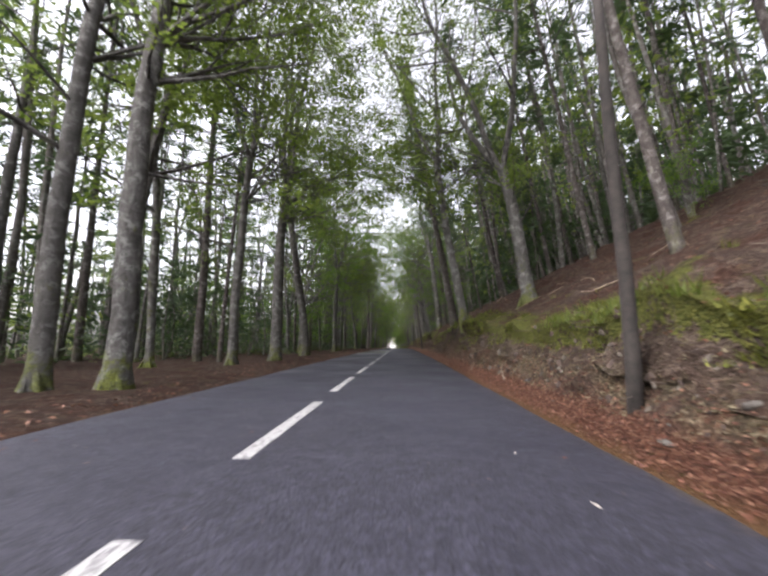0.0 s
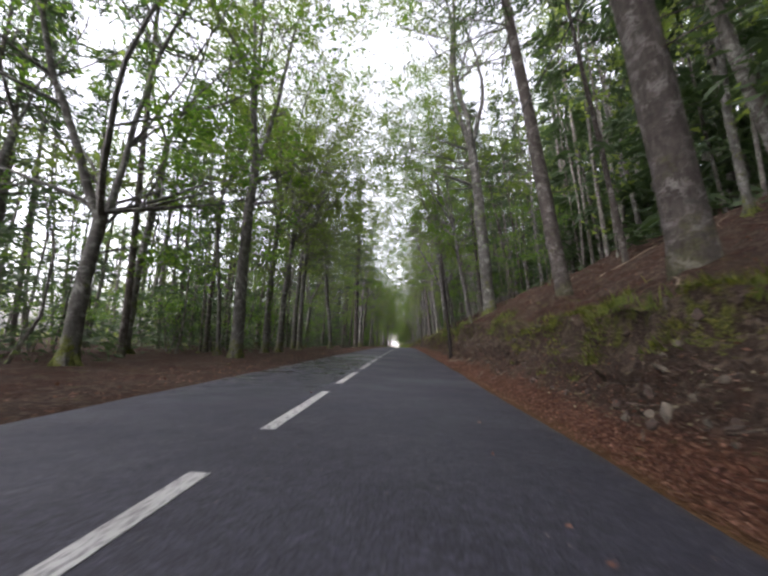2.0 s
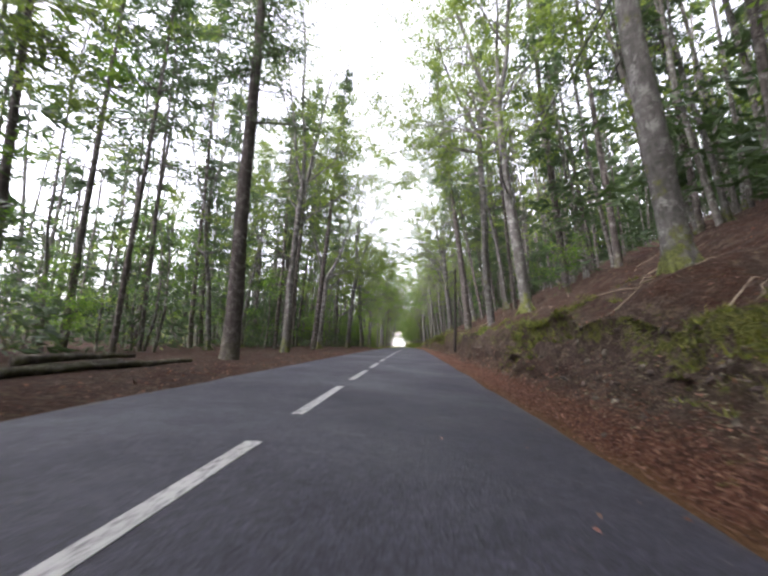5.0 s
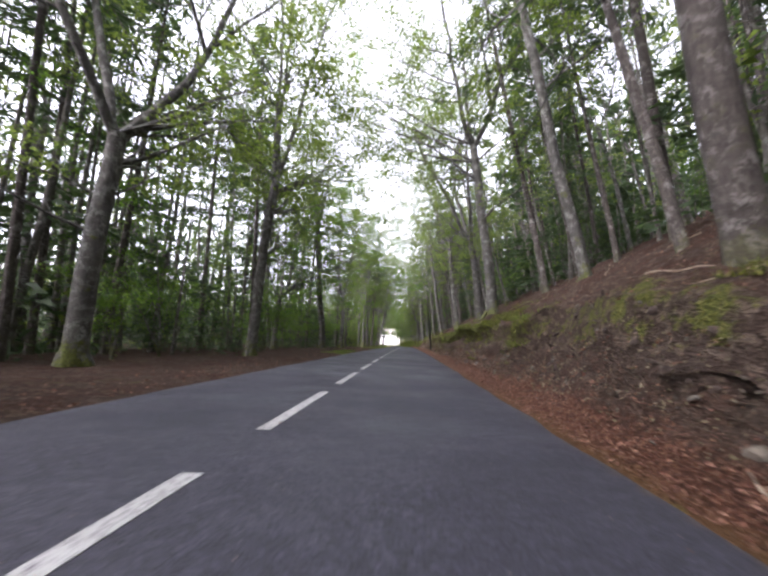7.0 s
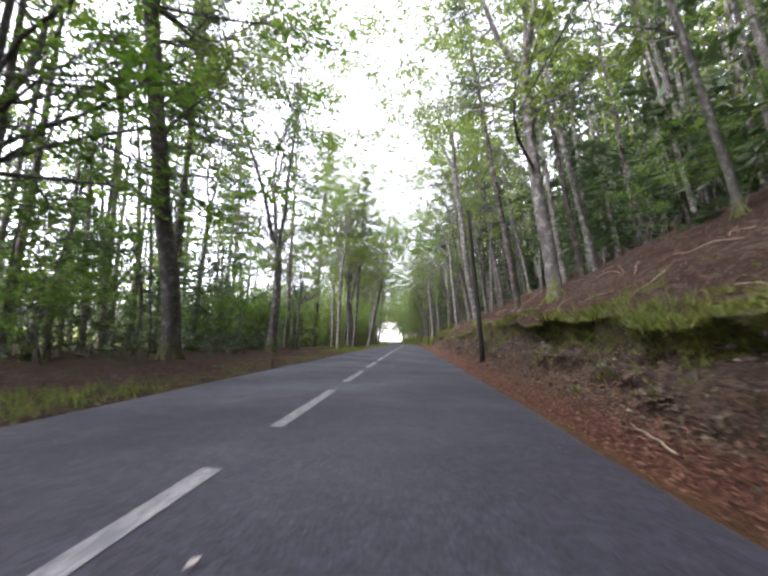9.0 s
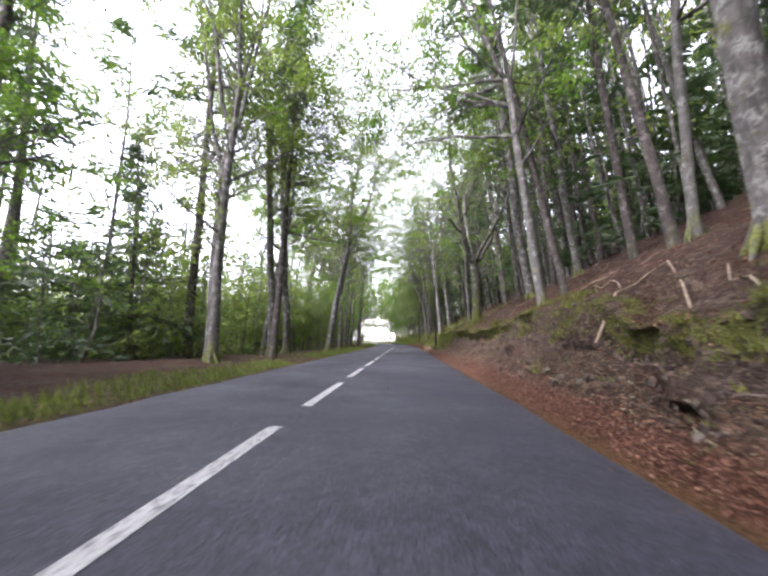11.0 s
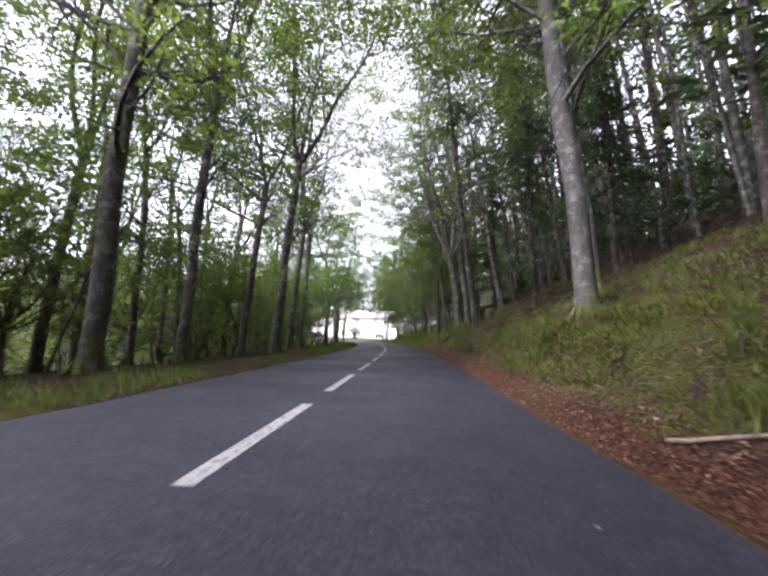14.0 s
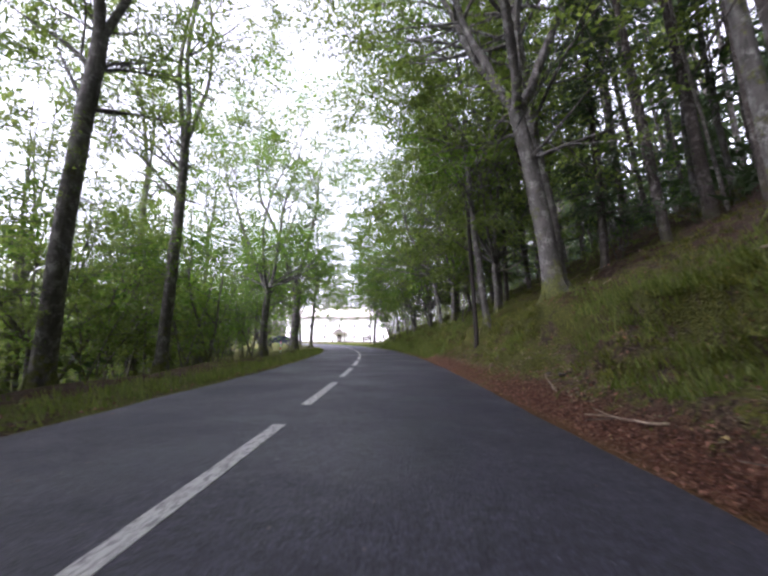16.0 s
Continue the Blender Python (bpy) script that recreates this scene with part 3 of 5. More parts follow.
def beech(seed, height=21.0, r=0.26, fork=8.0, forks=3, size=0.16, dens=11, low=4, bark_mat=None, leaf_mat=None, label="", spread=0.38, bushy=1.0, lean=0.0, roots=True, lopsided=True, arch=8):
    """A broad-leaved tree: a smooth grey stem that forks into rising limbs with a loose, layered crown."""
    t = Growth(seed, bushy, lopsided)
    g = t.rng
    pts = trunk_line(g, fork, 0.06, lean)
    n = len(pts)
    rad = [r * (1.12 if i < 2 else 1.0) * (1 - 0.32 * i / n) for i in range(n)]
    foot = t.trunk(pts, rad)
    if roots:
        for k in range(6):
            a = 6.283 * k / 6 + g.uniform(-0.3, 0.3)
            ln = g.uniform(0.15, 0.4)
            q = [Vector((math.cos(a + 0.12 * s) * (r * 0.75 + ln * s / 3), math.sin(a + 0.12 * s) * (r * 0.75 + ln * s / 3), (0.34, 0.10, -0.06, -0.22)[s])) for s in range(4)]
            t.wood.tube(q, [r * 0.34, r * 0.34, r * 0.26, r * 0.12], 5, cap=False, root=foot + 12)
    top = pts[-1]
    a0 = g.uniform(0, 6.3)
    for k in range(forks):
        a = a0 + 2 * math.pi * k / forks + g.uniform(-0.4, 0.4)
        s = spread * g.uniform(0.7, 1.3)
        t.limb(top - Vector((0, 0, 0.25)), Vector((math.cos(a) * s, math.sin(a) * s, 1)), (height - fork) * g.uniform(0.8, 1.05), rad[-1] * g.uniform(0.62, 0.8), 0, size, dens, 0.16, 0.15, root=foot + (n - 1) * 12)
    for k in range(low):
        i = g.randint(int(n * 0.62), n - 1)
        a = g.uniform(0, 6.3)
        t.limb(pts[i], Vector((math.cos(a), math.sin(a), g.uniform(0.1, 0.6))), g.uniform(2.2, 4.5), 0.055 * g.uniform(0.7, 1.3), 1, size, dens, 0.05, 0.2, root=foot + i * 12)
    for k in range(arch):
        # long level boughs reaching out over the road
        i = g.randint(int(n * 0.78), n - 1)
        a = math.pi + g.gauss(0, 0.65)
        t.limb(pts[i], Vector((math.cos(a), math.sin(a), g.uniform(max(0.0, 0.75 - 0.075 * fork), 0.95))), g.uniform(4.5, 8.0), 0.07 * g.uniform(0.7, 1.2), 0, size, dens * 1.3, 0.015, 0.15, root=foot + i * 12)
    return t.thing("beech_tree", bark_mat or BEECH_BARK, leaf_mat or BEECH_LEAF, label or "tall beech with smooth grey lichen-spotted trunk and green leaves")


def fir(seed, height=23.0, r=0.2, clear=0.4, dens=26, reach=2.7, size=0.30, gap=1.0, seg_live=4, label=""):
    """A conifer: a straight stem, dead twigs below, drooping needled boughs above."""
    t = Growth(seed)
    g = t.rng
    pts = trunk_line(g, height, 0.012)
    n = len(pts)
    rad = [max(r * (1 - 0.93 * max(0, i - 2) / n), 0.012) for i in range(n)]
    foot = t.trunk(pts, rad, 9)
    z = height * 0.12
    while z < height * 0.97:
        k = z / height * (n - 3) + 2
        i = int(k)
        p = pts[i].lerp(pts[min(i + 1, n - 1)], k - i)
        live = z > height * clear * g.uniform(0.8, 1.15)
        f = min(1.0, (1.02 - z / height) / (1.02 - clear)) if live else 0.4
        for _ in range(g.randint(3, 4) if live else g.randint(0, 2)):
            a = g.uniform(0, 6.3)
            ln = reach * f * g.uniform(0.6, 1.15) + 0.25
            d = Vector((math.cos(a), math.sin(a), 0.12 if live else -0.1))
            seg = seg_live if live else 2
            br, q = [p.copy()], p.copy()
            for s in range(seg):
                d = (d + Vector((0, 0, -0.11)) + rvec(g, 0.08)).normalized()
                q = q + d * (ln / seg)
                br.append(q.copy())
                if live:
                    t.leaves(q, max(2, int(dens * (1.1 - 0.15 * s))), 0.17 + 0.05 * ln, size, 0.30, d * 1.2 + Vector((0, 0, -0.25)), 0.34)
            t.wood.tube(br, [0.024 * (1 - 0.8 * s / seg) * (0.6 + f) for s in range(seg + 1)], 3, cap=False, root=foot + i * 9)
        z += g.uniform(0.38, 0.62) * gap if live else g.uniform(0.5, 1.1)
    return t.thing("fir_tree", FIR_BARK, FIR_LEAF, label or "tall slim fir with bare lower trunk and dark needles")


def sapling(seed, height=5.0, stems=3, size=0.135, dens=13, label=""):
    """A young, many-stemmed broad-leaved tree, leafy nearly to the ground."""
    t = Growth(seed)
    g = t.rng
    foot = None
    for _ in range(stems):
        a = g.uniform(0, 6.3)
        base = t.limb(Vector((g.uniform(-0.15, 0.15), g.uniform(-0.15, 0.15), -0.15)), Vector((math.cos(a) * 0.4, math.sin(a) * 0.4, 1)), height * g.uniform(0.75, 1.05), 0.045, 0, size, dens, 0.1, 0.16, 0, foot)
        foot = base if foot is None else foot
    return t.thing("young_beech", BEECH_BARK, LIME_LEAF, label or "leafy young beech with thin stems and bright green leaves", "tree")


KINDS = {
    "b0": beech(11, 22, 0.29, 9.0, 3),
    "b1": beech(12, 21, 0.22, 9.5, 3, low=5, spread=0.5),
    "b2": beech(13, 22, 0.32, 6.5, 3, spread=0.55),
    "b3": beech(14, 19, 0.16, 8.5, 3, leaf_mat=LIME_LEAF),
    "b4": beech(15, 21, 0.25, 12.0, 3, low=4),
    "b5": beech(16, 16, 0.19, 4.0, 3, low=1, spread=0.5, leaf_mat=LIME_LEAF),
    "b6": beech(18, 20, 0.25, 4.9, 5, low=2, spread=0.6, arch=3, label="smooth grey beech that forks low into five spreading limbs"),
    "m0": beech(17, 19, 0.33, 4.6, 4, low=4, dens=1.6, bushy=1.3, spread=0.85, bark_mat=MOSSY_BARK, size=0.17, arch=0, label="old spreading beech, its trunk and limbs thick with moss"),
    "f0": fir(21, 24, 0.22),
    "f1": fir(22, 22, 0.17, 0.46),
    "f2": fir(23, 25, 0.29, 0.34),
    "fb": fir(24, 13, 0.14, 0.12, reach=2.6, label="dense young fir with dark boughs nearly to the ground"),
    "B0": beech(41, 22, 0.20, 11.0, 2, size=0.24, dens=9, bushy=0.5, low=3, lopsided=False, arch=0),
    "B1": beech(42, 20, 0.15, 9.0, 2, size=0.24, dens=9, bushy=0.5, low=4, lopsided=False, arch=0),
    "B2": beech(43, 23, 0.23, 8.0, 3, size=0.24, dens=9, bushy=0.5, low=2, lopsided=False, arch=0),
    "F0": fir(44, 24, 0.19, 0.42, dens=17, size=0.54, gap=1.25, seg_live=2),
    "F1": fir(45, 22, 0.15, 0.5, dens=16, size=0.52, gap=1.25, seg_live=2),
    "w0": beech(51, 13, 0.17, 2.6, 4, low=5, dens=15, spread=0.85, bushy=1.15, arch=4, lopsided=False, label="low spreading beech with dense leafy boughs near the ground"),
    "s0": sapling(31, 5.0),
    "s1": sapling(32, 7.0, 2),
    "s2": sapling(33, 3.2, 4),
}
USED = set()


def plant(kind, x, y, size=1.0, turn=0.0, lean_x=0.0, lean_y=0.0, girth=1.0, dz=0.0):
    """Sets a tree on the ground. lean_x: degrees towards +x, lean_y: towards +y."""
    m = pose(x, y, ground_z(x, y) + dz, -lean_y, lean_x, 0) @ pose(0, 0, 0, 0, 0, turn) @ Matrix.Diagonal((size * girth, size * girth, size, 1))
    if kind not in USED:
        USED.add(kind)
        KINDS[kind].matrix_basis = m
        return KINDS[kind]
    ob = KINDS[kind]
    keep = ob.matrix_basis.copy()
    ob.matrix_basis = Matrix()
    made = copy_thing(ob, m)
    ob.matrix_basis = keep
    return made


rng = random.Random(5)
# kind, x, y, size, turn, lean to +x, girth
# trees on the bank, y 17.2 to 104.5
BANK_TREES_A = [
    ("b2", 7.0, 17.2, 1.0, 20, -8, 1.0), ("b1", 4.6, 20.2, 1.0, 0, -9, 1.05), ("fb", 12.0, 30.0, 1.0, 0, -3, 1.0),
    ("f2", 5.6, 31.0, 1.0, 0, -9, 1.05), ("f0", 6.3, 37.4, 1.0, 80, -9, 1.1), ("b3", 4.7, 44.9, 0.62, 0, -14, 1.0),
    ("b0", 5.9, 45.9, 1.05, 40, -7, 1.15), ("b1", 5.2, 55.3, 0.95, 120, -11, 0.95), ("b5", 5.4, 63.0, 1.1, 0, -8, 1.0),
    ("b0", 6.4, 71.0, 1.0, 200, -9, 0.9), ("b1", 6.0, 79.5, 1.0, 210, -8, 1.0), ("b4", 6.2, 87.0, 1.0, 90, -10, 0.9),
    ("f2", 6.0, 95.6, 1.0, 60, -8, 1.0), ("b4", 7.9, 104.5, 1.0, 10, -9, 0.9),
]
# trees on the bank, y 111.2 to 193.8
BANK_TREES_B = [
    ("b1", 6.0, 111.2, 1.05, 160, -5, 1.25), ("fb", 13.5, 119.0, 1.1, 0, -2, 1.1), ("b2", 7.2, 121.0, 1.05, 100, -8, 1.0),
    ("b1", 6.6, 130.4, 1.0, 300, -7, 1.2), ("f1", 7.2, 137.5, 1.0, 0, -9, 1.0), ("b4", 6.4, 146.0, 1.0, 240, -8, 1.0),
    ("b3", 5.9, 153.5, 1.0, 140, -8, 1.0), ("b4", 8.4, 162.3, 1.0, 70, -12, 1.0), ("m0", 6.9, 170.2, 0.98, 200, -3, 1.2),
    ("b3", 7.4, 177.0, 0.9, 200, -6, 1.0), ("b1", 5.3, 183.0, 1.0, 250, -5, 1.1), ("b1", 6.5, 185.2, 0.95, 20, -6, 0.9),
    ("fb", 9.6, 190.0, 1.0, 0, -3, 1.0), ("fb", 7.6, 193.8, 0.9, 0, -4, 0.8),
]
# trees on the bank, y 196.0 to 241.0
BANK_TREES_C = [
    ("f1", 5.1, 196.0, 0.95, 90, -8, 1.1), ("b6", 4.9, 201.9, 1.0, 330, -7, 1.0), ("b1", 5.8, 203.8, 1.0, 30, -6, 1.1),
    ("b3", 4.6, 208.0, 0.9, 0, -9, 1.0), ("b3", 6.0, 211.5, 0.95, 100, -7, 1.1), ("b5", 3.9, 219.0, 0.9, 50, -8, 1.0),
    ("fb", 3.6, 226.0, 0.9, 40, -6, 1.0), ("b5", 2.4, 233.0, 0.95, 150, -8, 1.0), ("b5", 0.8, 241.0, 0.85, 250, -8, 1.0),
]
# trees on the other side, y 7.5 to 77.5
FLAT_TREES_A = [
    ("b1", -5.8, 7.5, 1.0, 60, -1, 1.0), ("b0", -4.6, 8.0, 1.0, 120, 1, 0.95), ("b1", -5.5, 15.5, 0.95, 200, 0, 0.95),
    ("b0", -5.15, 19.8, 1.05, 20, 1, 1.0), ("b4", -5.6, 27.7, 1.05, 150, 1, 1.15), ("b5", -8.1, 35.8, 1.15, 90, 3, 1.15),
    ("b0", -5.9, 41.8, 1.0, 260, 0, 0.95), ("b1", -7.0, 48.3, 1.0, 320, 0, 0.95), ("b1", -6.6, 49.6, 1.0, 100, 2, 0.95),
    ("b0", -6.8, 55.0, 0.9, 70, 0, 0.8), ("b1", -8.5, 59.3, 1.0, 10, 0, 1.0), ("b4", -6.4, 65.5, 1.0, 50, 0, 0.9),
    ("b2", -9.8, 69.0, 0.85, 200, 0, 0.8), ("f2", -5.3, 77.5, 1.0, 30, 0, 1.1),
]
# trees on the other side, y 84.0 to 159.4
FLAT_TREES_B = [
    ("b1", -5.4, 84.0, 1.0, 50, 0, 0.95), ("f0", -6.1, 92.7, 1.0, 10, 3, 1.0), ("f0", -8.4, 93.6, 1.0, 200, 2, 0.9),
    ("f1", -9.8, 94.6, 1.0, 100, 1, 1.0), ("b2", -7.6, 100.4, 1.05, 330, 1, 1.0), ("b0", -6.2, 109.0, 1.05, 50, 3, 0.95),
    ("b1", -10.0, 118.8, 1.0, 140, 0, 1.0), ("b5", -10.4, 124.3, 1.2, 200, 0, 1.2), ("b4", -7.3, 129.8, 1.05, 180, 2, 1.3),
    ("b2", -6.9, 139.0, 1.0, 90, 0, 0.9), ("b5", -7.6, 146.5, 0.9, 30, 0, 0.8), ("b1", -6.0, 155.4, 1.0, 210, 0, 0.95),
    ("b1", -6.9, 156.8, 0.95, 40, 0, 0.85), ("f1", -5.0, 159.4, 0.95, 10, 3, 1.1),
]
# trees on the other side, y 161.8 to 243.0
FLAT_TREES_C = [
    ("b4", -6.0, 161.8, 1.0, 300, 4, 0.9), ("b3", -6.7, 162.6, 1.0, 10, 4, 1.15), ("b4", -6.3, 165.6, 1.0, 20, 3, 1.05),
    ("b0", -4.5, 170.2, 0.95, 220, 9, 0.9), ("b1", -5.7, 182.5, 1.0, 70, 2, 1.15), ("b1", -5.7, 185.9, 1.0, 170, 3, 0.8),
    ("b3", -6.2, 191.4, 1.0, 80, 3, 1.15), ("b1", -4.9, 191.9, 1.0, 270, 5, 1.05), ("b0", -7.1, 201.2, 1.0, 140, 3, 0.9),
    ("b0", -8.0, 207.0, 1.0, 290, 2, 0.85), ("b5", -8.1, 218.0, 1.15, 0, 0, 1.25), ("b2", -8.9, 228.0, 1.0, 140, 0, 1.35),
    ("b3", -9.0, 235.0, 1.0, 200, 0, 1.15), ("b5", -13.5, 243.0, 1.0, 60, 0, 1.0),
]
TREES = BANK_TREES_A + BANK_TREES_B + BANK_TREES_C + FLAT_TREES_A + FLAT_TREES_B + FLAT_TREES_C
for kind, x, y, size, turn, lean, girth in TREES:
    # the long boughs reach out over the road
    plant(kind, x, y, size, turn % 100 - 50 + (300 if x > road_x(y) or y > 145 else 240), lean, 0, girth)

# the woods behind the first rows
taken = [(r[1], r[2]) for r in TREES]


for row in (("b5", -11.3, 239.0, 0.95, 10), ("b5", -2.4, 240.5, 0.95, 175), ("s1", -1.8, 243.0, 1.5, 30), ("s1", 1.6, 231.0, 1.6, 40), ("s1", -0.4, 237.5, 1.5, 100), ("s1", 3.4, 224.0, 1.5, 200), ("s0", 0.2, 233.5, 1.5, 10), ("s1", -10.8, 222.0, 1.5, 0), ("s1", -12.4, 229.0, 1.7, 90), ("s1", -9.2, 213.0, 1.5, 220), ("s1", -13.8, 236.0, 1.6, 150), ("s0", -11.0, 216.0, 1.6, 70), ("fb", 8.2, 206.0, 1.0, 30), ("fb", 6.8, 213.5, 0.9, 120), ("fb", 7.4, 219.5, 1.0, 60), ("s1", 5.4, 222.0, 1.5, 80), ("fb", 6.0, 229.0, 0.9, 200), ("s1", 4.6, 214.8, 1.3, 310), ("w0", 5.6, 210.5, 1.0, 0), ("w0", 4.4, 217.0, 1.0, 140), ("w0", 3.4, 224.0, 0.95, 250), ("w0", 2.4, 230.5, 0.95, 60), ("w0", -10.4, 176.5, 0.6, 30), ("w0", -9.6, 184.0, 0.55, 200), ("w0", -11.2, 191.0, 0.6, 100), ("w0", -9.2, 197.5, 0.5, 300), ("w0", -10.8, 204.5, 0.6, 160), ("w0", -12.6, 211.5, 0.65, 20), ("w0", -12.5, 182.0, 0.65, 280)):
    plant(*row)


def scatter(n, x0, x1, y0, y1, kinds, gap, lean=(0, 0), size=(0.8, 1.15)):
    tries = 0
    while n > 0 and tries < 6000:
        tries += 1
        x, y = rng.uniform(x0, x1), rng.uniform(y0, y1)
        x += road_x(y)
        if any((x - a) ** 2 + (y - b) ** 2 < gap * gap for a, b in taken):
            continue
        taken.append((x, y))
        plant(rng.choice(kinds), x, y, rng.uniform(*size), rng.uniform(0, 360), rng.uniform(*lean), rng.uniform(-2, 2), rng.uniform(0.8, 1.15))
        n -= 1


scatter(34, 7.2, 11, -2, 228, ["B1", "F1", "F1"], 2.4, (-12, -5), (0.8, 1.1))
scatter(94, 9.5, 22, -4, 222, ["B1", "F0", "F0", "F1", "F1"], 1.9, (-11, -4))
scatter(28, 9, 21, 165, 226, ["F0", "F0", "F1"], 1.7, (-10, -3))
scatter(24, -12.5, -6.8, -2, 150, ["F1", "B1", "F0"], 2.6, (-2, 2))
scatter(44, -22, -11, -4, 142, ["F0", "F1", "F1", "B1", "B0"], 2.4, (-2, 2))
scatter(17, -22, -9.5, 90, 160, ["F0", "F0", "fb", "F1"], 2.1, (-1, 2))
scatter(14, -24, -11, 125, 235, ["F1", "B1", "B0"], 3.4, (-2, 2), (0.7, 1.0))
scatter(14, -17, -8.5, 172, 212, ["B0", "B2", "B1"], 2.6, (-2, 3), (0.75, 1.0))
scatter(80, -18, -8.0, 40, 228, ["s0", "s1", "s2"], 1.3, (-3, 3))
scatter(16, -11.0, -7.0, 176, 226, ["s0", "s1", "s1"], 1.5, (-4, 4), (0.85, 1.15))
scatter(12, 7.5, 16, 10, 220, ["s0", "s2"], 2.0, (-8, 0), (0.6, 0.9))


def far_woods(name, label, rects, seed):
    """Trees deep in the woods, too many to count: slim stems, each with a loose crown."""
    g = random.Random(seed)
    ob = new(name)
    stems, green, dark = Heap(), [[], [], [], [], []], [[], [], [], [], []]
    for n, x0, x1, y0, y1, lean, fir_share, low, grain, tall in rects:
        for _ in range(n):
            y = g.uniform(y0, y1)
            x = g.uniform(x0, x1) + road_x(min(y, 236))
            h = g.uniform(15, 25) * tall
            base = Vector((x, y, ground_z(x, min(y, 325)) - 0.3))
            tilt = Vector((math.tan(radians(g.gauss(lean, 2.5))), math.tan(radians(g.gauss(0, 2))), 1))
            r = g.uniform(0.07, 0.2) * min(1, tall + 0.2)
            bow = Vector((g.gauss(0, 0.3), g.gauss(0, 0.3), 0))
            stems.tube([base, base + tilt * (h * 0.3) + bow, base + tilt * (h * 0.65) + bow, base + tilt * h], [r, r * 0.85, r * 0.55, 0.02], 5, cap=False)
            is_fir = g.random() < fir_share
            c, nr, d, ln, w = dark if is_fir else green
            for _ in range(17 if is_fir else 13):
                # one bough, or one spray of leaves
                a = g.uniform(0, 6.283)
                out = Vector((math.cos(a), math.sin(a), 0))
                if is_fir:
                    f = g.uniform(0.2, 1.0) if g.random() < 0.7 else g.uniform(0.04, 0.3)
                    reach = (1.08 - f) * 3.3
                else:
                    f = g.uniform(0.38, 1.05) if g.random() < 0.8 else g.uniform(0.12, 0.4)
                    reach = 3.2 * math.sqrt(max(0.05, 1 - ((f - 0.68) / 0.4) ** 2)) * math.sqrt(g.random())
                mid = base + tilt * (h * f)
                for _ in range(22):
                    if is_fir:
                        k = math.sqrt(g.random())
                        p = mid + out * (reach * k) + Vector((g.gauss(0, 0.3), g.gauss(0, 0.3), g.gauss(0, 0.12) - 0.35 * reach * k * k))
                        size = g.uniform(0.4, 0.95) * grain
                    else:
                        p = mid + out * reach + Vector((g.gauss(0, 0.6), g.gauss(0, 0.6), g.gauss(0, 0.28)))
                        size = g.uniform(0.2, 0.5) * grain
                    c.append(p)
                    nr.append(Vector((g.gauss(0, 1.1), g.gauss(0, 1.1), 1)))
                    d.append(out + Vector((g.gauss(0, 0.5), g.gauss(0, 0.5), g.gauss(-0.25, 0.3))))
                    ln.append(size)
                    w.append(size * g.uniform(0.4, 0.65) * (0.5 if is_fir else 1.0))
            c, nr, d, ln, w = dark if is_fir and x > 0 else green
            for _ in range(low // 12):
                # low sprays of leaves round the foot
                a, q = g.uniform(0, 6.283), g.uniform(0.3, 2.2)
                mid = base + Vector((math.cos(a) * q, math.sin(a) * q, g.uniform(0.3, 4.5)))
                for _ in range(12):
                    c.append(mid + Vector((g.gauss(0, 0.4), g.gauss(0, 0.4), g.gauss(0, 0.13))))
                    nr.append(Vector((g.gauss(0, 0.5), g.gauss(0, 0.5), 1)))
                    d.append(Vector((math.cos(a) + g.gauss(0, 0.4), math.sin(a) + g.gauss(0, 0.4), g.gauss(-0.2, 0.3))))
                    s = g.uniform(0.2, 0.45) * grain
                    ln.append(s)
                    w.append(s * 0.6)
    tagged(part("stems", stems.mesh("stems", STEM_BARK, True), ob), kind="stuff")
    for nm, q, mat in (("leaves", green, BEECH_LEAF), ("needles", dark, FIR_LEAF)):
        if q[0]:
            tagged(part(nm, leaf_mesh(nm, *q, mat), ob), kind="stuff")
    tagged(ob, label, "woods", kind="stuff")


# count, x from, to, y from, to, lean, share of firs, low leaves, coarseness, height
far_woods("hillside_woods", "dense dim woods of slim trunks climbing the hillside", [(420, 11, 30, -6, 245, -8, 0.55, 0, 1.0, 1.0), (430, 24, 75, -10, 290, -5, 0.9, 60, 1.8, 1.0), (60, 14, 28, -6, 228, -4, 1.0, 24, 1.2, 0.42), (110, 13, 36, 36, 82, -6, 0.9, 0, 1.5, 1.0), (80, 13, 36, 128, 172, -6, 0.9, 0, 1.5, 1.0), (50, 14, 60, 240, 290, -4, 0.35, 80, 1.2, 1.0)], 61)
far_woods("lower_woods", "deep woods of firs and beeches beyond the road", [(170, -32, -12, -6, 142, 0, 0.65, 55, 1.0, 1.0), (55, -32, -13, 138, 236, 0, 0.3, 90, 1.0, 0.75), (250, -30, -9.5, 158, 238, 0, 0.1, 130, 1.0, 0.32), (160, -70, -28, -10, 140, 0, 0.6, 70, 1.6, 1.0), (120, -18, -9.5, 0, 160, 0, 1.0, 24, 0.6, 0.3), (35, -34, -14, 88, 165, 0, 1.0, 40, 1.3, 0.9), (150, -75, -28, 140, 275, 0, 0.4, 60, 1.7, 0.7)], 62)
far_woods("woods_behind_house", "green woods rising behind the white house", [(420, -70, 60, 302, 335, 0, 0.0, 60, 1.5, 1.2), (50, -110, -55, 250, 320, 0, 0.3, 40, 1.5, 0.9)], 63)


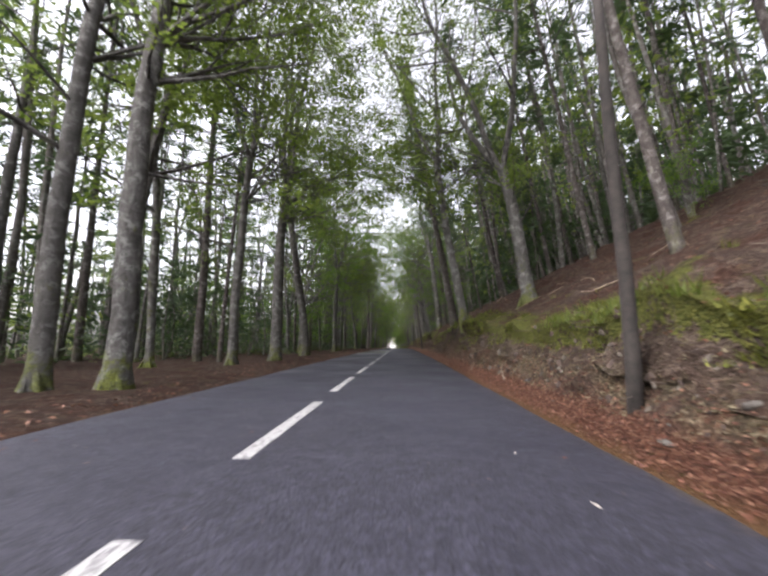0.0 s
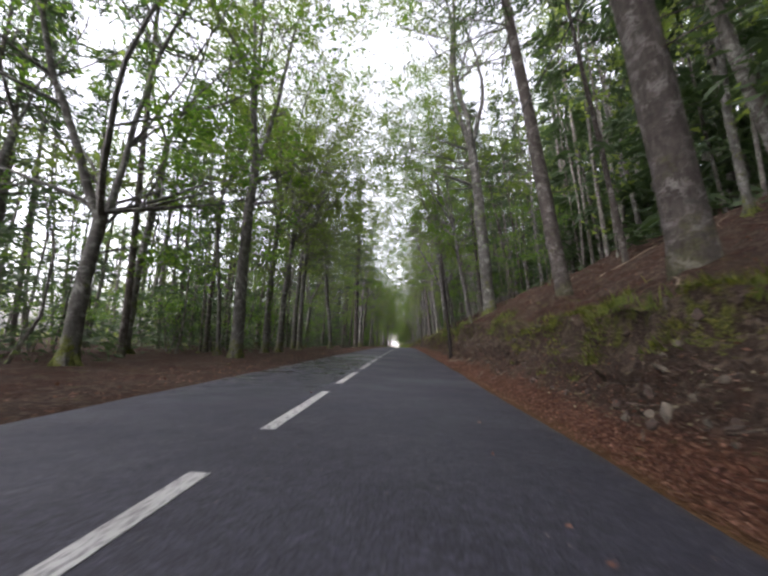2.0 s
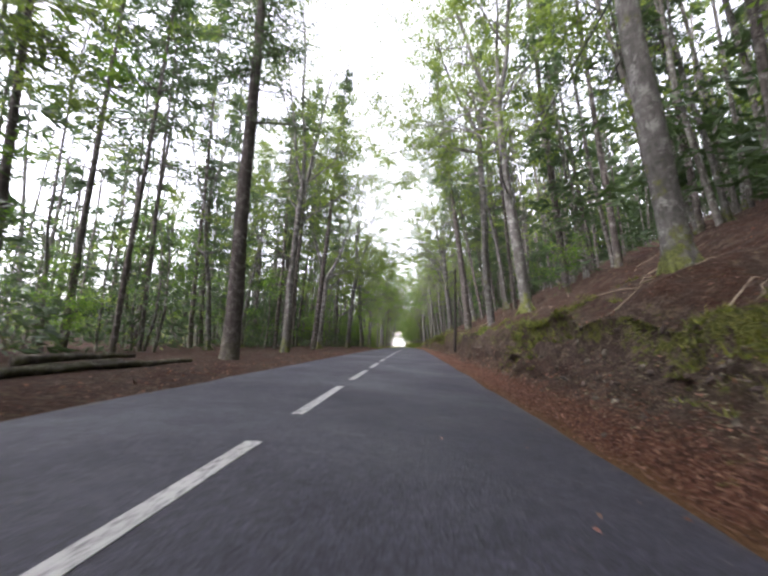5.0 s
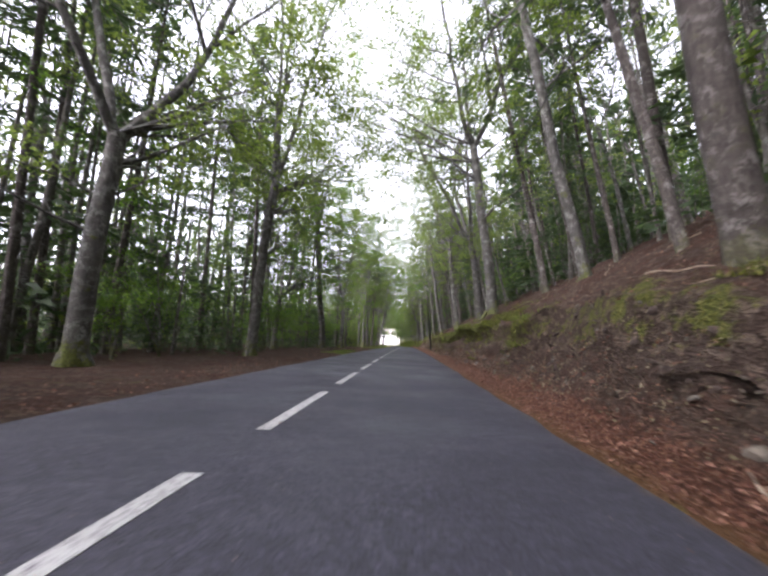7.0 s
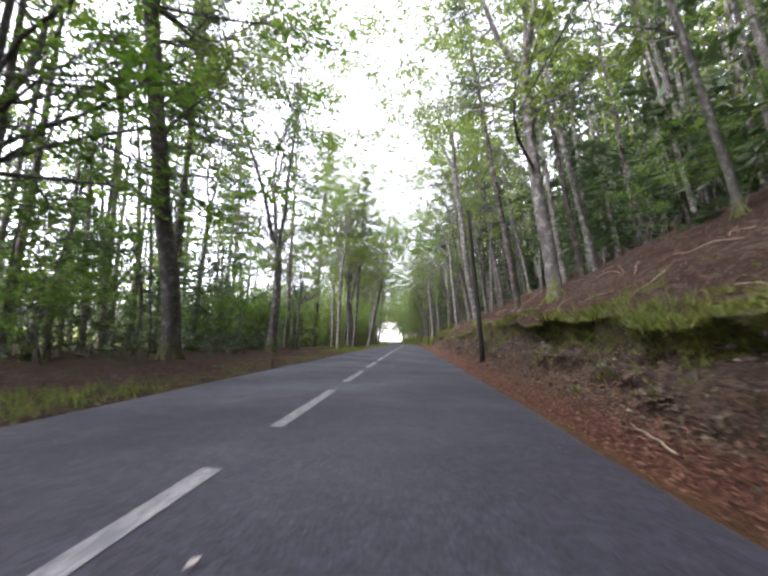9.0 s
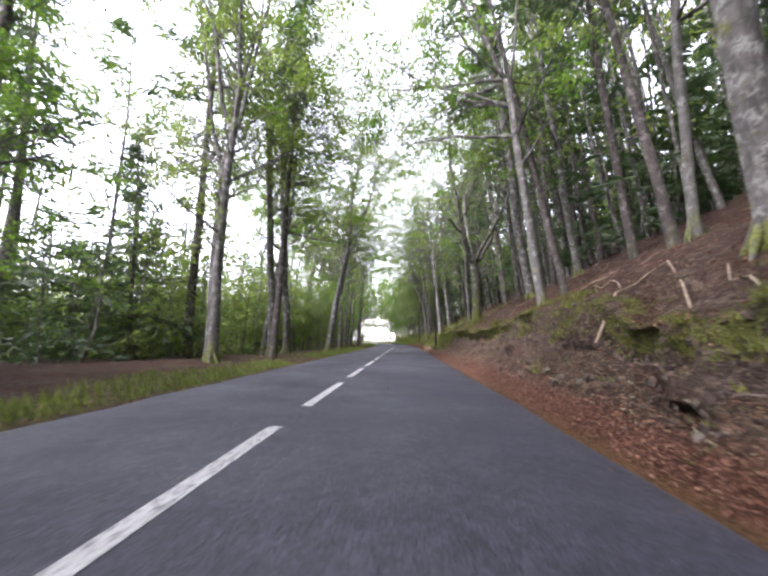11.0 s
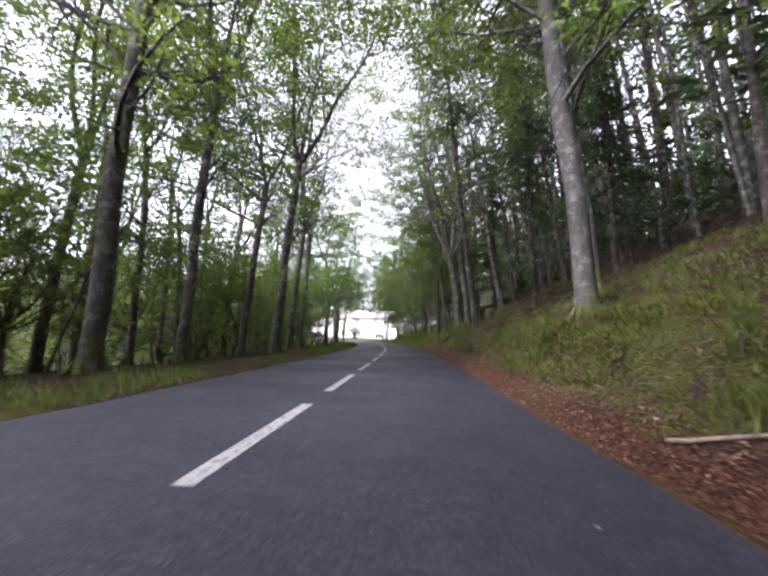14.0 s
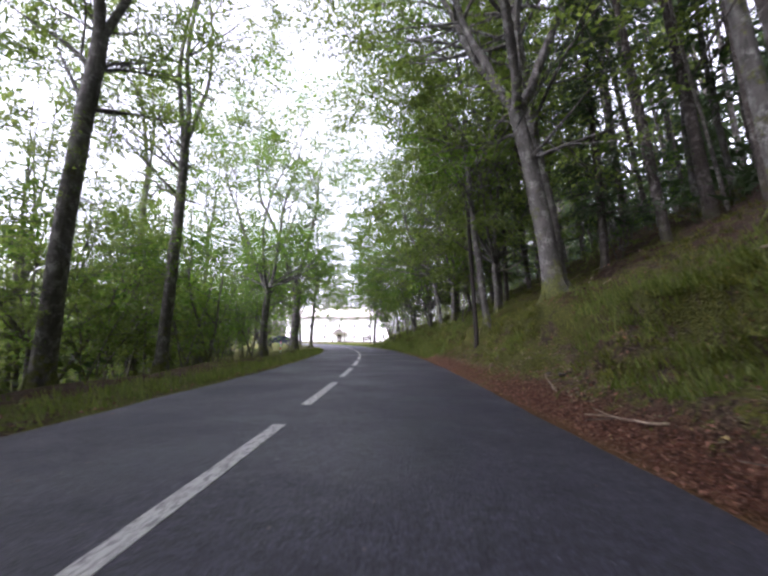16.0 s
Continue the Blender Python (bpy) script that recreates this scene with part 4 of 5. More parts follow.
# ---------------------------------------------------------------- along the verge
def utility_pole(x, y, lean=0.0, height=5.3, plate=False):
    g = random.Random(int(y))
    ob = new("utility_pole")
    h = Heap()
    pts = [Vector((0.02 * math.sin(k), 0.015 * math.cos(2 * k), -0.4 + (height + 0.4) * k / 6)) for k in range(7)]
    h.tube(pts, [0.09 - 0.005 * k for k in range(7)], 10)
    part("post", h.mesh("post", POLE_WOOD, True), ob)
    h = Heap()
    h.tube([Vector((0, 0, height - 0.25)), Vector((-0.16, 0, height - 0.22)), Vector((-0.17, 0, height - 0.08))], [0.014, 0.014, 0.012], 6)
    part("bracket", h.mesh("bracket", CABLE), ob)
    h = Heap()
    h.tube([Vector((-0.17, 0, height - 0.1 + 0.03 * k)) for k in range(4)], [0.022, 0.035, 0.03, 0.018], 8)
    part("insulator", h.mesh("insulator", INSULATOR, True), ob, "small grey insulator")
    if plate:
        h = Heap()
        h.box((-0.04, -0.098, 1.55), (0.04, -0.088, 1.62))
        part("plate", h.mesh("plate", BLUE_PLATE), ob, "small blue number plate")
    ob.matrix_basis = pose(x, y, ground_z(x, y), 0, lean, 0)
    tagged(ob, "dark weathered wooden utility pole at the foot of the bank", "pole", "poles along the road")
    return ob.matrix_basis @ Vector((-0.17, 0, height))


INSULATOR = plain("grey_glass_insulator", (0.10, 0.11, 0.10), (0.18, 0.20, 0.18), 10, 0.3)
BLUE_PLATE = plain("blue_enamel", (0.02, 0.07, 0.32), (0.04, 0.12, 0.5), 5, 0.4)
tips = [utility_pole(*p) for p in (
    (5.2, -36.5, 0), (3.85, 4.5, 0), (3.72, 45.0, -6), (4.12, 88.3, -1), (3.85, 129.7, -5), (3.95, 172.75, -1, 5.3, True), (3.9, 206.8, -2), (-3.4, 247.0, 0), (-4.6, 272.0, 0))]
for a, b in zip(tips, tips[1:]):
    h = Heap()
    pts = [a.lerp(b, k / 20) - Vector((0, 0, 0.75 * 4 * (k / 20) * (1 - k / 20))) for k in range(21)]
    h.tube(pts, [0.011] * 21, 5, cap=False)
    cable = tagged(new("overhead_cable", h.mesh("overhead_cable", CABLE)), "thin black telephone cable hung between wooden poles", "cable", "cable spans")


def fallen_branch(x, y, length, heading, r=0.03, mat=None, label="", lift=0.03, forks=2, seed=0, name="fallen_branch"):
    g = random.Random(seed + int(y * 7))
    h = Heap()
    d = Vector((math.cos(radians(heading)), math.sin(radians(heading)), 0))
    n = 7
    side = Vector((-d.y, d.x, 0))
    pts = []
    for k in range(n):
        q = d * (length * (k / (n - 1) - 0.5)) + side * (g.gauss(0, 0.03) * length * 0.5)
        pts.append(Vector((q.x, q.y, ground_z(x + q.x, y + q.y) - ground_z(x, y) + lift + r * 0.6)))
    h.tube(pts, [r * (1 - 0.6 * k / n) for k in range(n)], 7)
    for k in range(forks):
        i = g.randint(2, n - 2)
        e = d * g.uniform(0.2, 0.5) + side * g.choice((-1, 1)) * g.uniform(0.3, 0.7) + Vector((0, 0, g.uniform(0.02, 0.3)))
        h.tube([pts[i], pts[i] + e * (length * 0.14), pts[i] + e * (length * 0.26)], [r * 0.5, r * 0.35, r * 0.12], 4)
    ob = new(name, h.mesh(name, mat or DEAD_WOOD, True))
    ob.location = (x, y, ground_z(x, y))
    return tagged(ob, label or "pale dead branch lying on brown leaf litter", "branch", "fallen branches")


for row in ((3.75, 9.6, 1.5, 80, 0.02), (3.6, 12.8, 1.0, 75, 0.014), (3.55, 42.95, 1.5, 100, 0.03), (4.07, 40.85, 0.6, 15, 0.02), (3.5, 36.2, 0.9, 70, 0.015),
            (3.5, 50.0, 0.8, 60, 0.016), (3.6, 88.9, 0.7, 110, 0.018), (3.6, 92.7, 1.0, 70, 0.014), (3.6, 120.0, 0.9, 80, 0.014),
            (3.85, 177.3, 1.2, -68, 0.024), (3.45, 196.7, 1.1, 101, 0.014), (3.6, 199.0, 0.9, 80, 0.014), (3.7, 166.0, 0.9, 95, 0.016)):
    fallen_branch(*row)
for row in ((12.5, 10.5, 5.0, 70, 0.07), (8.2, 180.0, 6.0, 62, 0.09), (11.0, 172.5, 4.5, 40, 0.08), (9.5, 199.0, 4.0, 50, 0.05), (10.5, 60.0, 4.0, 100, 0.06), (9.6, 112.5, 3.5, 60, 0.05)):
    fallen_branch(*row, mat=FIR_BARK, label="fallen bare dead tree lying across the leafy slope", name="fallen_tree", forks=3)
for k, (x, y, ln, a) in enumerate(((-5.6, 70.5, 3.2, 84), (-5.9, 71.2, 3.6, 92), (-5.3, 73.0, 2.6, 70), (-6.3, 72.2, 3.0, 100), (-5.8, 71.6, 2.6, 80))):
    fallen_branch(x, y, ln, a, 0.11, FIR_BARK, "cut log lying in a low heap beside the road", 0.03 + (0.2 if k == 4 else 0), 0, k, "log")


def stump(x, y, r=0.22, height=0.5):
    h = Heap()
    g = random.Random(int(y))
    pts = [Vector((0, 0, -0.2)), Vector((0, 0, 0.08)), Vector((0.01, 0, height * 0.6)), Vector((0.02, 0.01, height))]
    h.tube(pts, [r * 1.5, r * 1.2, r, r * 0.92], 12, flare=lambda i, k: 0.2 * math.sin(k * 2.1 + i) * (0.6 if i < 2 else 0.25))
    for k in range(12):
        h.v[36 + k].z += g.uniform(-0.12, 0.22)
    ob = new("stump", h.mesh("stump", BEECH_BARK, True))
    ob.location = (x, y, ground_z(x, y))
    tagged(ob, "broken grey tree stump with splintered top on the bank", "stump")


stump(5.9, 196.6)


def marker_post(x, y):
    ob = new("marker_post")
    for k in range(4):
        h = Heap()
        h.tube([Vector((0, 0, -0.2 if k == 0 else 0.22 * k)), Vector((0, 0, 0.22 * (k + 1)))], [0.05, 0.05], 10)
        part("band", h.mesh("band", RED if k % 2 else WHITE, True), ob, "red band" if k % 2 else "white band")
    ob.matrix_basis = pose(x, y, ground_z(x, y), 2, 3, 0)
    tagged(ob, "slim red and white banded marker post beside the road", "post")


RED = plain("red_paint", (0.42, 0.03, 0.02), (0.55, 0.05, 0.03), 6, 0.5)
WHITE = plain("white_paint", (0.62, 0.62, 0.6), (0.8, 0.8, 0.78), 6, 0.5)
marker_post(-9.2, 225.0)


# stones washed out of the cut
def stone_mesh(seed):
    bm = bmesh.new()
    bmesh.ops.create_icosphere(bm, subdivisions=1, radius=1.0)
    for v in bm.verts:
        v.co *= 1 + 0.6 * noise.noise(v.co * 1.1 + Vector((seed * 3.1, 0, 0)))
        v.co.z *= 0.62
    me = bpy.data.meshes.new("stone")
    for f in bm.faces:
        f.smooth = True
    bm.to_mesh(me)
    bm.free()
    me.materials.append(STONE)
    return me


ground_ob = bpy.data.objects["ground"]
STONES = [stone_mesh(k) for k in range(6)]
g = random.Random(77)
spots = [(4.35, 163.4, 0.16), (4.5, 163.0, 0.12), (4.2, 164.2, 0.09), (4.6, 162.4, 0.13), (4.15, 39.5, 0.06), (3.75, 112.9, 0.12), (4.4, 36.0, 0.08), (4.9, 35.6, 0.12)]
while len(spots) < 300:
    y = g.uniform(2, 205)
    k = g.random()
    spots.append((bank_foot(y) + (k * 0.9 - 0.15), y, 0.02 + 0.06 * g.random() ** 3))
for x, y, s in spots:
    ob = part("stone", g.choice(STONES), ground_ob)
    ob.matrix_basis = pose(x, y, ground_z(x, y) + s * 0.15, g.uniform(-25, 25), g.uniform(-50, 10), g.uniform(0, 360)) @ Matrix.Diagonal((s * g.uniform(0.8, 1.4), s, s * g.uniform(0.6, 1.0), 1))


def leaf_litter(seed=91):
    """Dry leaves lying along both edges of the asphalt and caught on the bank."""
    g = random.Random(seed)
    c, n, d, ln, w = [], [], [], [], []

    def lay(p, s):
        c.append(p + Vector((0, 0, 0.012 + 0.025 * g.random())))
        n.append(Vector((g.gauss(0, 0.45), g.gauss(0, 0.45), 1)))
        d.append(Vector((g.gauss(0, 1), g.gauss(0, 1), g.gauss(0, 0.3))))
        ln.append(s)
        w.append(s * g.uniform(0.5, 0.75))

    def drop(x, y, s):
        lay(Vector((x, y, road_z(y) + 0.012 if -2.6 < x - road_x(y) < 3.1 else ground_z(x, y))), s)

    for _ in range(70000):
        y = g.uniform(-1, 215)
        drop(3.24 + abs(g.gauss(0, 0.46)) + road_x(y), y, g.uniform(0.03, 0.06))
    for _ in range(13000):
        lay(on_surface(g, -1, 214, 31, 45), g.uniform(0.035, 0.085))
    for k in range(32000):
        lay(on_surface(g, -1 if k % 2 else 145, 214, 46 if k % 2 else 40, 79), g.uniform(0.04, 0.085))
    for _ in range(5500):
        y = g.uniform(-1, 215)
        drop(-2.75 - abs(g.gauss(0, 0.9)) + road_x(y), y, g.uniform(0.05, 0.10))
    for _ in range(700):
        y = g.uniform(0, 212)
        drop(g.choice((g.gauss(2.7, 0.35), g.uniform(-2.6, 3.1), -2.5 + abs(g.gauss(0, 0.3)))) + road_x(y), y, g.uniform(0.025, 0.06))
    ob = new("fallen_leaves", leaf_mesh("fallen_leaves", c, n, d, ln, w, LITTER_LEAF))
    tagged(ob, "red-brown dry beech leaves drifted along the road edge", "leaves", kind="stuff")
    c, n, d, ln, w = [], [], [], [], []
    for _ in range(24000):
        lay(on_surface(g, -1, 214, 32, 45), g.uniform(0.03, 0.075))
    ob = new("dry_leaf_scraps", leaf_mesh("dry_leaf_scraps", c, n, d, ln, w, PALE_LEAF))
    tagged(ob, "pale tan leaf scraps caught on the cut bank", "leaves", kind="stuff")
    c, n, d, ln, w = [], [], [], [], []
    for _ in range(420):
        y = g.gauss(183, 9)
        drop(3.2 + abs(g.gauss(0, 0.5)) + road_x(y), y, g.uniform(0.03, 0.055))
    for _ in range(350):
        lay(on_surface(g, 120, 213, 31, 64), g.uniform(0.04, 0.075))
    for _ in range(260):
        y = g.gauss(181.5, 1.6)
        drop(3.55 + g.gauss(0, 0.22), y, g.uniform(0.03, 0.06))
    ob = new("yellow_leaves", leaf_mesh("yellow_leaves", c, n, d, ln, w, YELLOW_LEAF))
    tagged(ob, "fresh yellow leaves scattered on the brown litter", "leaves", kind="stuff")


def leaf_scrap(x, y, s, turn):
    a = radians(turn)
    me = leaf_mesh("fallen_leaf", [(0, 0, 0.02)], [(0.2, 0.1, 1)], [(math.cos(a), math.sin(a), 0.12)], [s], [s * 0.5], SCRAP, fine=False)
    ob = new("fallen_leaf", me)
    ob.location = (x, y, road_z(y) + 0.004)
    tagged(ob, "pale curled dead leaf lying on the asphalt", "leaf", "leaves on the road")


SCRAP = plain("bleached_leaf", (0.34, 0.31, 0.26), (0.5, 0.47, 0.42), 20, 0.8)
for row in ((0.52, 117.9, 0.085, 70), (2.46, 2.55, 0.09, 110), (2.76, 191.8, 0.08, 120), (2.86, 191.75, 0.1, 150), (2.95, 191.9, 0.07, 140), (2.3, 3.6, 0.05, 60), (1.9, 162.0, 0.06, 90), (2.4, 176.5, 0.05, 130)):
    leaf_scrap(*row)


def blades(g, verts, faces, p, count, tall, lean, width, spread):
    for _ in range(count):
        a, b = g.uniform(0, 6.283), g.uniform(0.1, 1.0) * lean
        q = p + Vector((g.gauss(0, spread), g.gauss(0, spread), -0.02))
        out = Vector((math.cos(a) * b - 0.25 * lean, math.sin(a) * b, 1.0)).normalized() * (tall * g.uniform(0.6, 1.4))
        s = Vector((-math.sin(a), math.cos(a), 0)) * width * g.uniform(0.6, 1.3)
        k = len(verts)
        verts.extend([q - s, q + s, q + out])
        faces.append((k, k + 1, k + 2))


def moss(seed=93):
    """Cushions of moss on the lip of the bank, hanging over the cut, and patches of it up the slope."""
    g = random.Random(seed)
    verts, faces = [], []
    n = 0
    while n < 13000:
        lip = g.random() < 0.6
        p = on_surface(g, -2, 222, 43, 55) if lip else on_surface(g, 163, 222, 37, 68) if g.random() < 0.75 else on_surface(g, -2, 150, 36, 60)
        k = wave(p.x, p.y, 0.45, 31.0) + 0.8 * wave(p.x, p.y, 1.3, 33.0) + 0.35 * wave(0, p.y, 0.09, 3.0)
        bare = 22 < p.y < 48 or 70 < p.y < 104 or 128 < p.y < 148
        if k < (0.42 if bare else 0.08):
            continue
        blades(g, verts, faces, p, 12, g.uniform(0.07, 0.18), 2.4 if lip else 1.7, 0.014, 0.07)
        n += 1
    ob = new("moss_cushions", mesh_of("moss_cushions", verts, faces, MOSS_BLADE))
    tagged(ob, "olive green moss cushions hanging over the cut bank", "moss", kind="stuff")


def grass(seed=92):
    """Tufts of grass on the last stretch of the bank, and on the far verge."""
    g = random.Random(seed)
    verts, faces = [], []
    n = 0
    while n < 4200:
        p = on_surface(g, 163, 222, 35, 70) if n % 5 else on_surface(g, 0, 150, 46, 53)
        if wave(p.x, p.y, 0.3, 35.0) + 0.7 * wave(p.x, p.y, 1.1, 37.0) < 0.24:
            continue
        blades(g, verts, faces, p, 11, g.uniform(0.09, 0.26), 1.1, 0.013, 0.09)
        n += 1
    n = 0
    while n < 2400:
        y = g.uniform(116, 228)
        u = -2.9 - abs(g.gauss(0, 0.8))
        if wave(u, y, 0.12, 41.0) + (y - 150) / 160 < 0.0:
            continue
        x = u + road_x(y)
        blades(g, verts, faces, Vector((x, y, ground_z(x, y))), 10, g.uniform(0.08, 0.24), 0.9, 0.012, 0.09)
        n += 1
    for _ in range(2600):
        # long grass where the trees end
        y = g.uniform(212, 262)
        x = road_x(y) + 3.4 + abs(g.gauss(0, 2.2))
        blades(g, verts, faces, Vector((x, y, ground_z(x, y))), 9, g.uniform(0.15, 0.4), 0.8, 0.02, 0.14)
    ob = new("grass_tufts", mesh_of("grass_tufts", verts, faces, GRASS_BLADE))
    tagged(ob, "short green grass tufts on the bank and verges", "grass", kind="stuff")


def twigs(seed=95):
    """Dead twigs strewn over the slope and the foot of the bank."""
    g = random.Random(seed)
    h = Heap()
    for k in range(2600):
        p = on_surface(g, -2, 214, 31 if k % 3 == 0 else 50, 79)
        a, ln = g.uniform(0, 6.283), 0.15 + 1.1 * g.random() ** 2
        d = Vector((math.cos(a), math.sin(a), 0)) * ln
        q = [p - d * 0.5, p + Vector((g.gauss(0, 0.03), g.gauss(0, 0.03), 0)), p + d * 0.5]
        for v in q:
            v.z = ground_z(v.x, v.y) + 0.015 if v.x > 5.3 else p.z + 0.02
        r = g.uniform(0.003, 0.010)
        h.tube(q, [r, r * 0.9, r * 0.5], 3, cap=False)
    tagged(new("dead_twigs", h.mesh("dead_twigs", TWIG_WOOD)), "thin dead twigs strewn over the leafy slope", "twigs", kind="stuff")


def rubble(seed=97):
    """Clods, chips and small stones lying on the raw face of the cut and at its foot."""
    g = random.Random(seed)
    forms = []
    for k in range(5):
        bm = bmesh.new()
        bmesh.ops.create_icosphere(bm, subdivisions=1, radius=1.0)
        for v in bm.verts:
            v.co *= 1 + 0.7 * noise.noise(v.co * 1.3 + Vector((k * 5.3, 2.0, 0)))
        bmesh.ops.dissolve_limit(bm, angle_limit=0.5, verts=bm.verts[:], edges=bm.edges[:])
        bm.verts.index_update()
        forms.append(([v.co.copy() for v in bm.verts], [tuple(v.index for v in f.verts) for f in bm.faces]))
        bm.free()
    for name, mat, count, label in (("earth_clods", CLOD, 2600, "dark earth clods fallen from the cut bank"), ("stone_chips", CHIP, 1500, "pale weathered stone chips scattered on the cut bank")):
        verts, faces = [], []
        for n in range(count):
            p = on_surface(g, -1, 170 if n % 6 else 212, 33, 47)
            s = 0.016 + 0.055 * g.random() ** 3
            m = Matrix.Translation(p + Vector((-0.2 * s, 0, 0.25 * s))) @ Euler((g.uniform(0, 6), g.uniform(0, 6), g.uniform(0, 6))).to_matrix().to_4x4() @ Matrix.Diagonal((s * g.uniform(0.9, 1.6), s, s * g.uniform(0.5, 0.9), 1))
            vs, fs = g.choice(forms)
            b = len(verts)
            verts += [m @ v for v in vs]
            faces += [tuple(b + i for i in f) for f in fs]
        tagged(new(name, mesh_of(name, verts, faces, mat)), label, "rubble", kind="stuff")


def root_tangle(y, seed, count=7, thick=0.05):
    """Roots laid bare by the cut: they creep over the lip and hang down the face."""
    g = random.Random(seed)
    h = Heap()
    j0 = int((y + 8) / 0.27) + 7
    hub = SURFACE[j0][52]
    first = None
    for k in range(count):
        j, i, side = j0 + g.randint(-2, 2), 52, g.choice((-1, 1)) * g.uniform(0.2, 1.3)
        pts, way = [hub + Vector((0.15, 0, 0.05))], 0.0
        while i > 44 - g.randint(0, 9):
            i -= 1
            way += side * g.uniform(0.1, 0.7)
            p = SURFACE[min(max(int(j + way), 7), 850)][i]
            pts.append(p + Vector((-0.05, g.gauss(0, 0.05), 0.04 + 0.03 * g.random())))
        r = thick * g.uniform(0.5, 1.3)
        base = h.tube(pts, [max(r * (1 - 0.75 * n / len(pts)), 0.008) for n in range(len(pts))], 6, cap=False, root=first)
        first = base if first is None else first
    tagged(new("root_tangle", h.mesh("root_tangle", ROOT_BARK, True)), "tangle of dark tree roots hanging over the cut bank", "roots", "roots on the bank")


def sticks(seed=99):
    """Stouter dead sticks lying on the slope above the cut."""
    g = random.Random(seed)
    h = Heap()
    for k in range(330):
        p = on_surface(g, -2, 214, 52, 82)
        a, ln = g.gauss(1.2, 0.7), g.uniform(0.5, 2.2)
        d = Vector((math.cos(a), math.sin(a), 0)) * ln
        q = [p + d * (n / 4 - 0.5) + Vector((g.gauss(0, 0.04), g.gauss(0, 0.04), 0)) for n in range(5)]
        for v in q:
            v.z = ground_z(v.x, v.y) + 0.03
        r = g.uniform(0.008, 0.024)
        h.tube(q, [r * (1 - 0.13 * n) for n in range(5)], 5, cap=False)
    tagged(new("dead_sticks", h.mesh("dead_sticks", DEAD_WOOD)), "bleached dead sticks lying on the leafy slope", "sticks", kind="stuff")


CLOD = plain("earth_clod", (0.022, 0.015, 0.012), (0.085, 0.058, 0.043), 14, 0.95, relief=0.4)
CHIP = plain("stone_chip", (0.045, 0.037, 0.028), (0.15, 0.127, 0.097), 12, 0.9, relief=0.3)
rubble()
sticks()
ROOT_BARK = bark("root_bark", (0.022, 0.018, 0.015), (0.075, 0.062, 0.05), (0.12, 0.11, 0.09), 0.7, 2.0)
for k, (y, n, r) in enumerate(((20.4, 6, 0.03), (22.5, 9, 0.04), (24.6, 8, 0.035), (88.0, 7, 0.03), (92.4, 9, 0.038))):
    root_tangle(y, 300 + k, n, r)
twigs()
leaf_litter()
moss()
grass()


# ---------------------------------------------------------------- the clearing at the bend
def slab(name, lo, hi, mat, parent, label=""):
    h = Heap()
    h.box(lo, hi)
    return part(name, h.mesh(name, mat), parent, label)


HOUSE_WALL = plain("white_render", (0.68, 0.67, 0.64), (0.82, 0.81, 0.79), 1.2, 0.9)
ROOF_TILE = plain("pale_roof_tile", (0.48, 0.44, 0.40), (0.62, 0.58, 0.54), 3.0, 0.85, relief=0.5)
DARK_FRAME = plain("dark_window_wood", (0.05, 0.04, 0.035), (0.10, 0.08, 0.06), 8, 0.6)
PANE = Mat("window_glass").done((0.02, 0.025, 0.03), 0.06)
RAIL_WOOD = plain("grey_rail_wood", (0.03, 0.026, 0.022), (0.08, 0.07, 0.058), 9, 0.9)


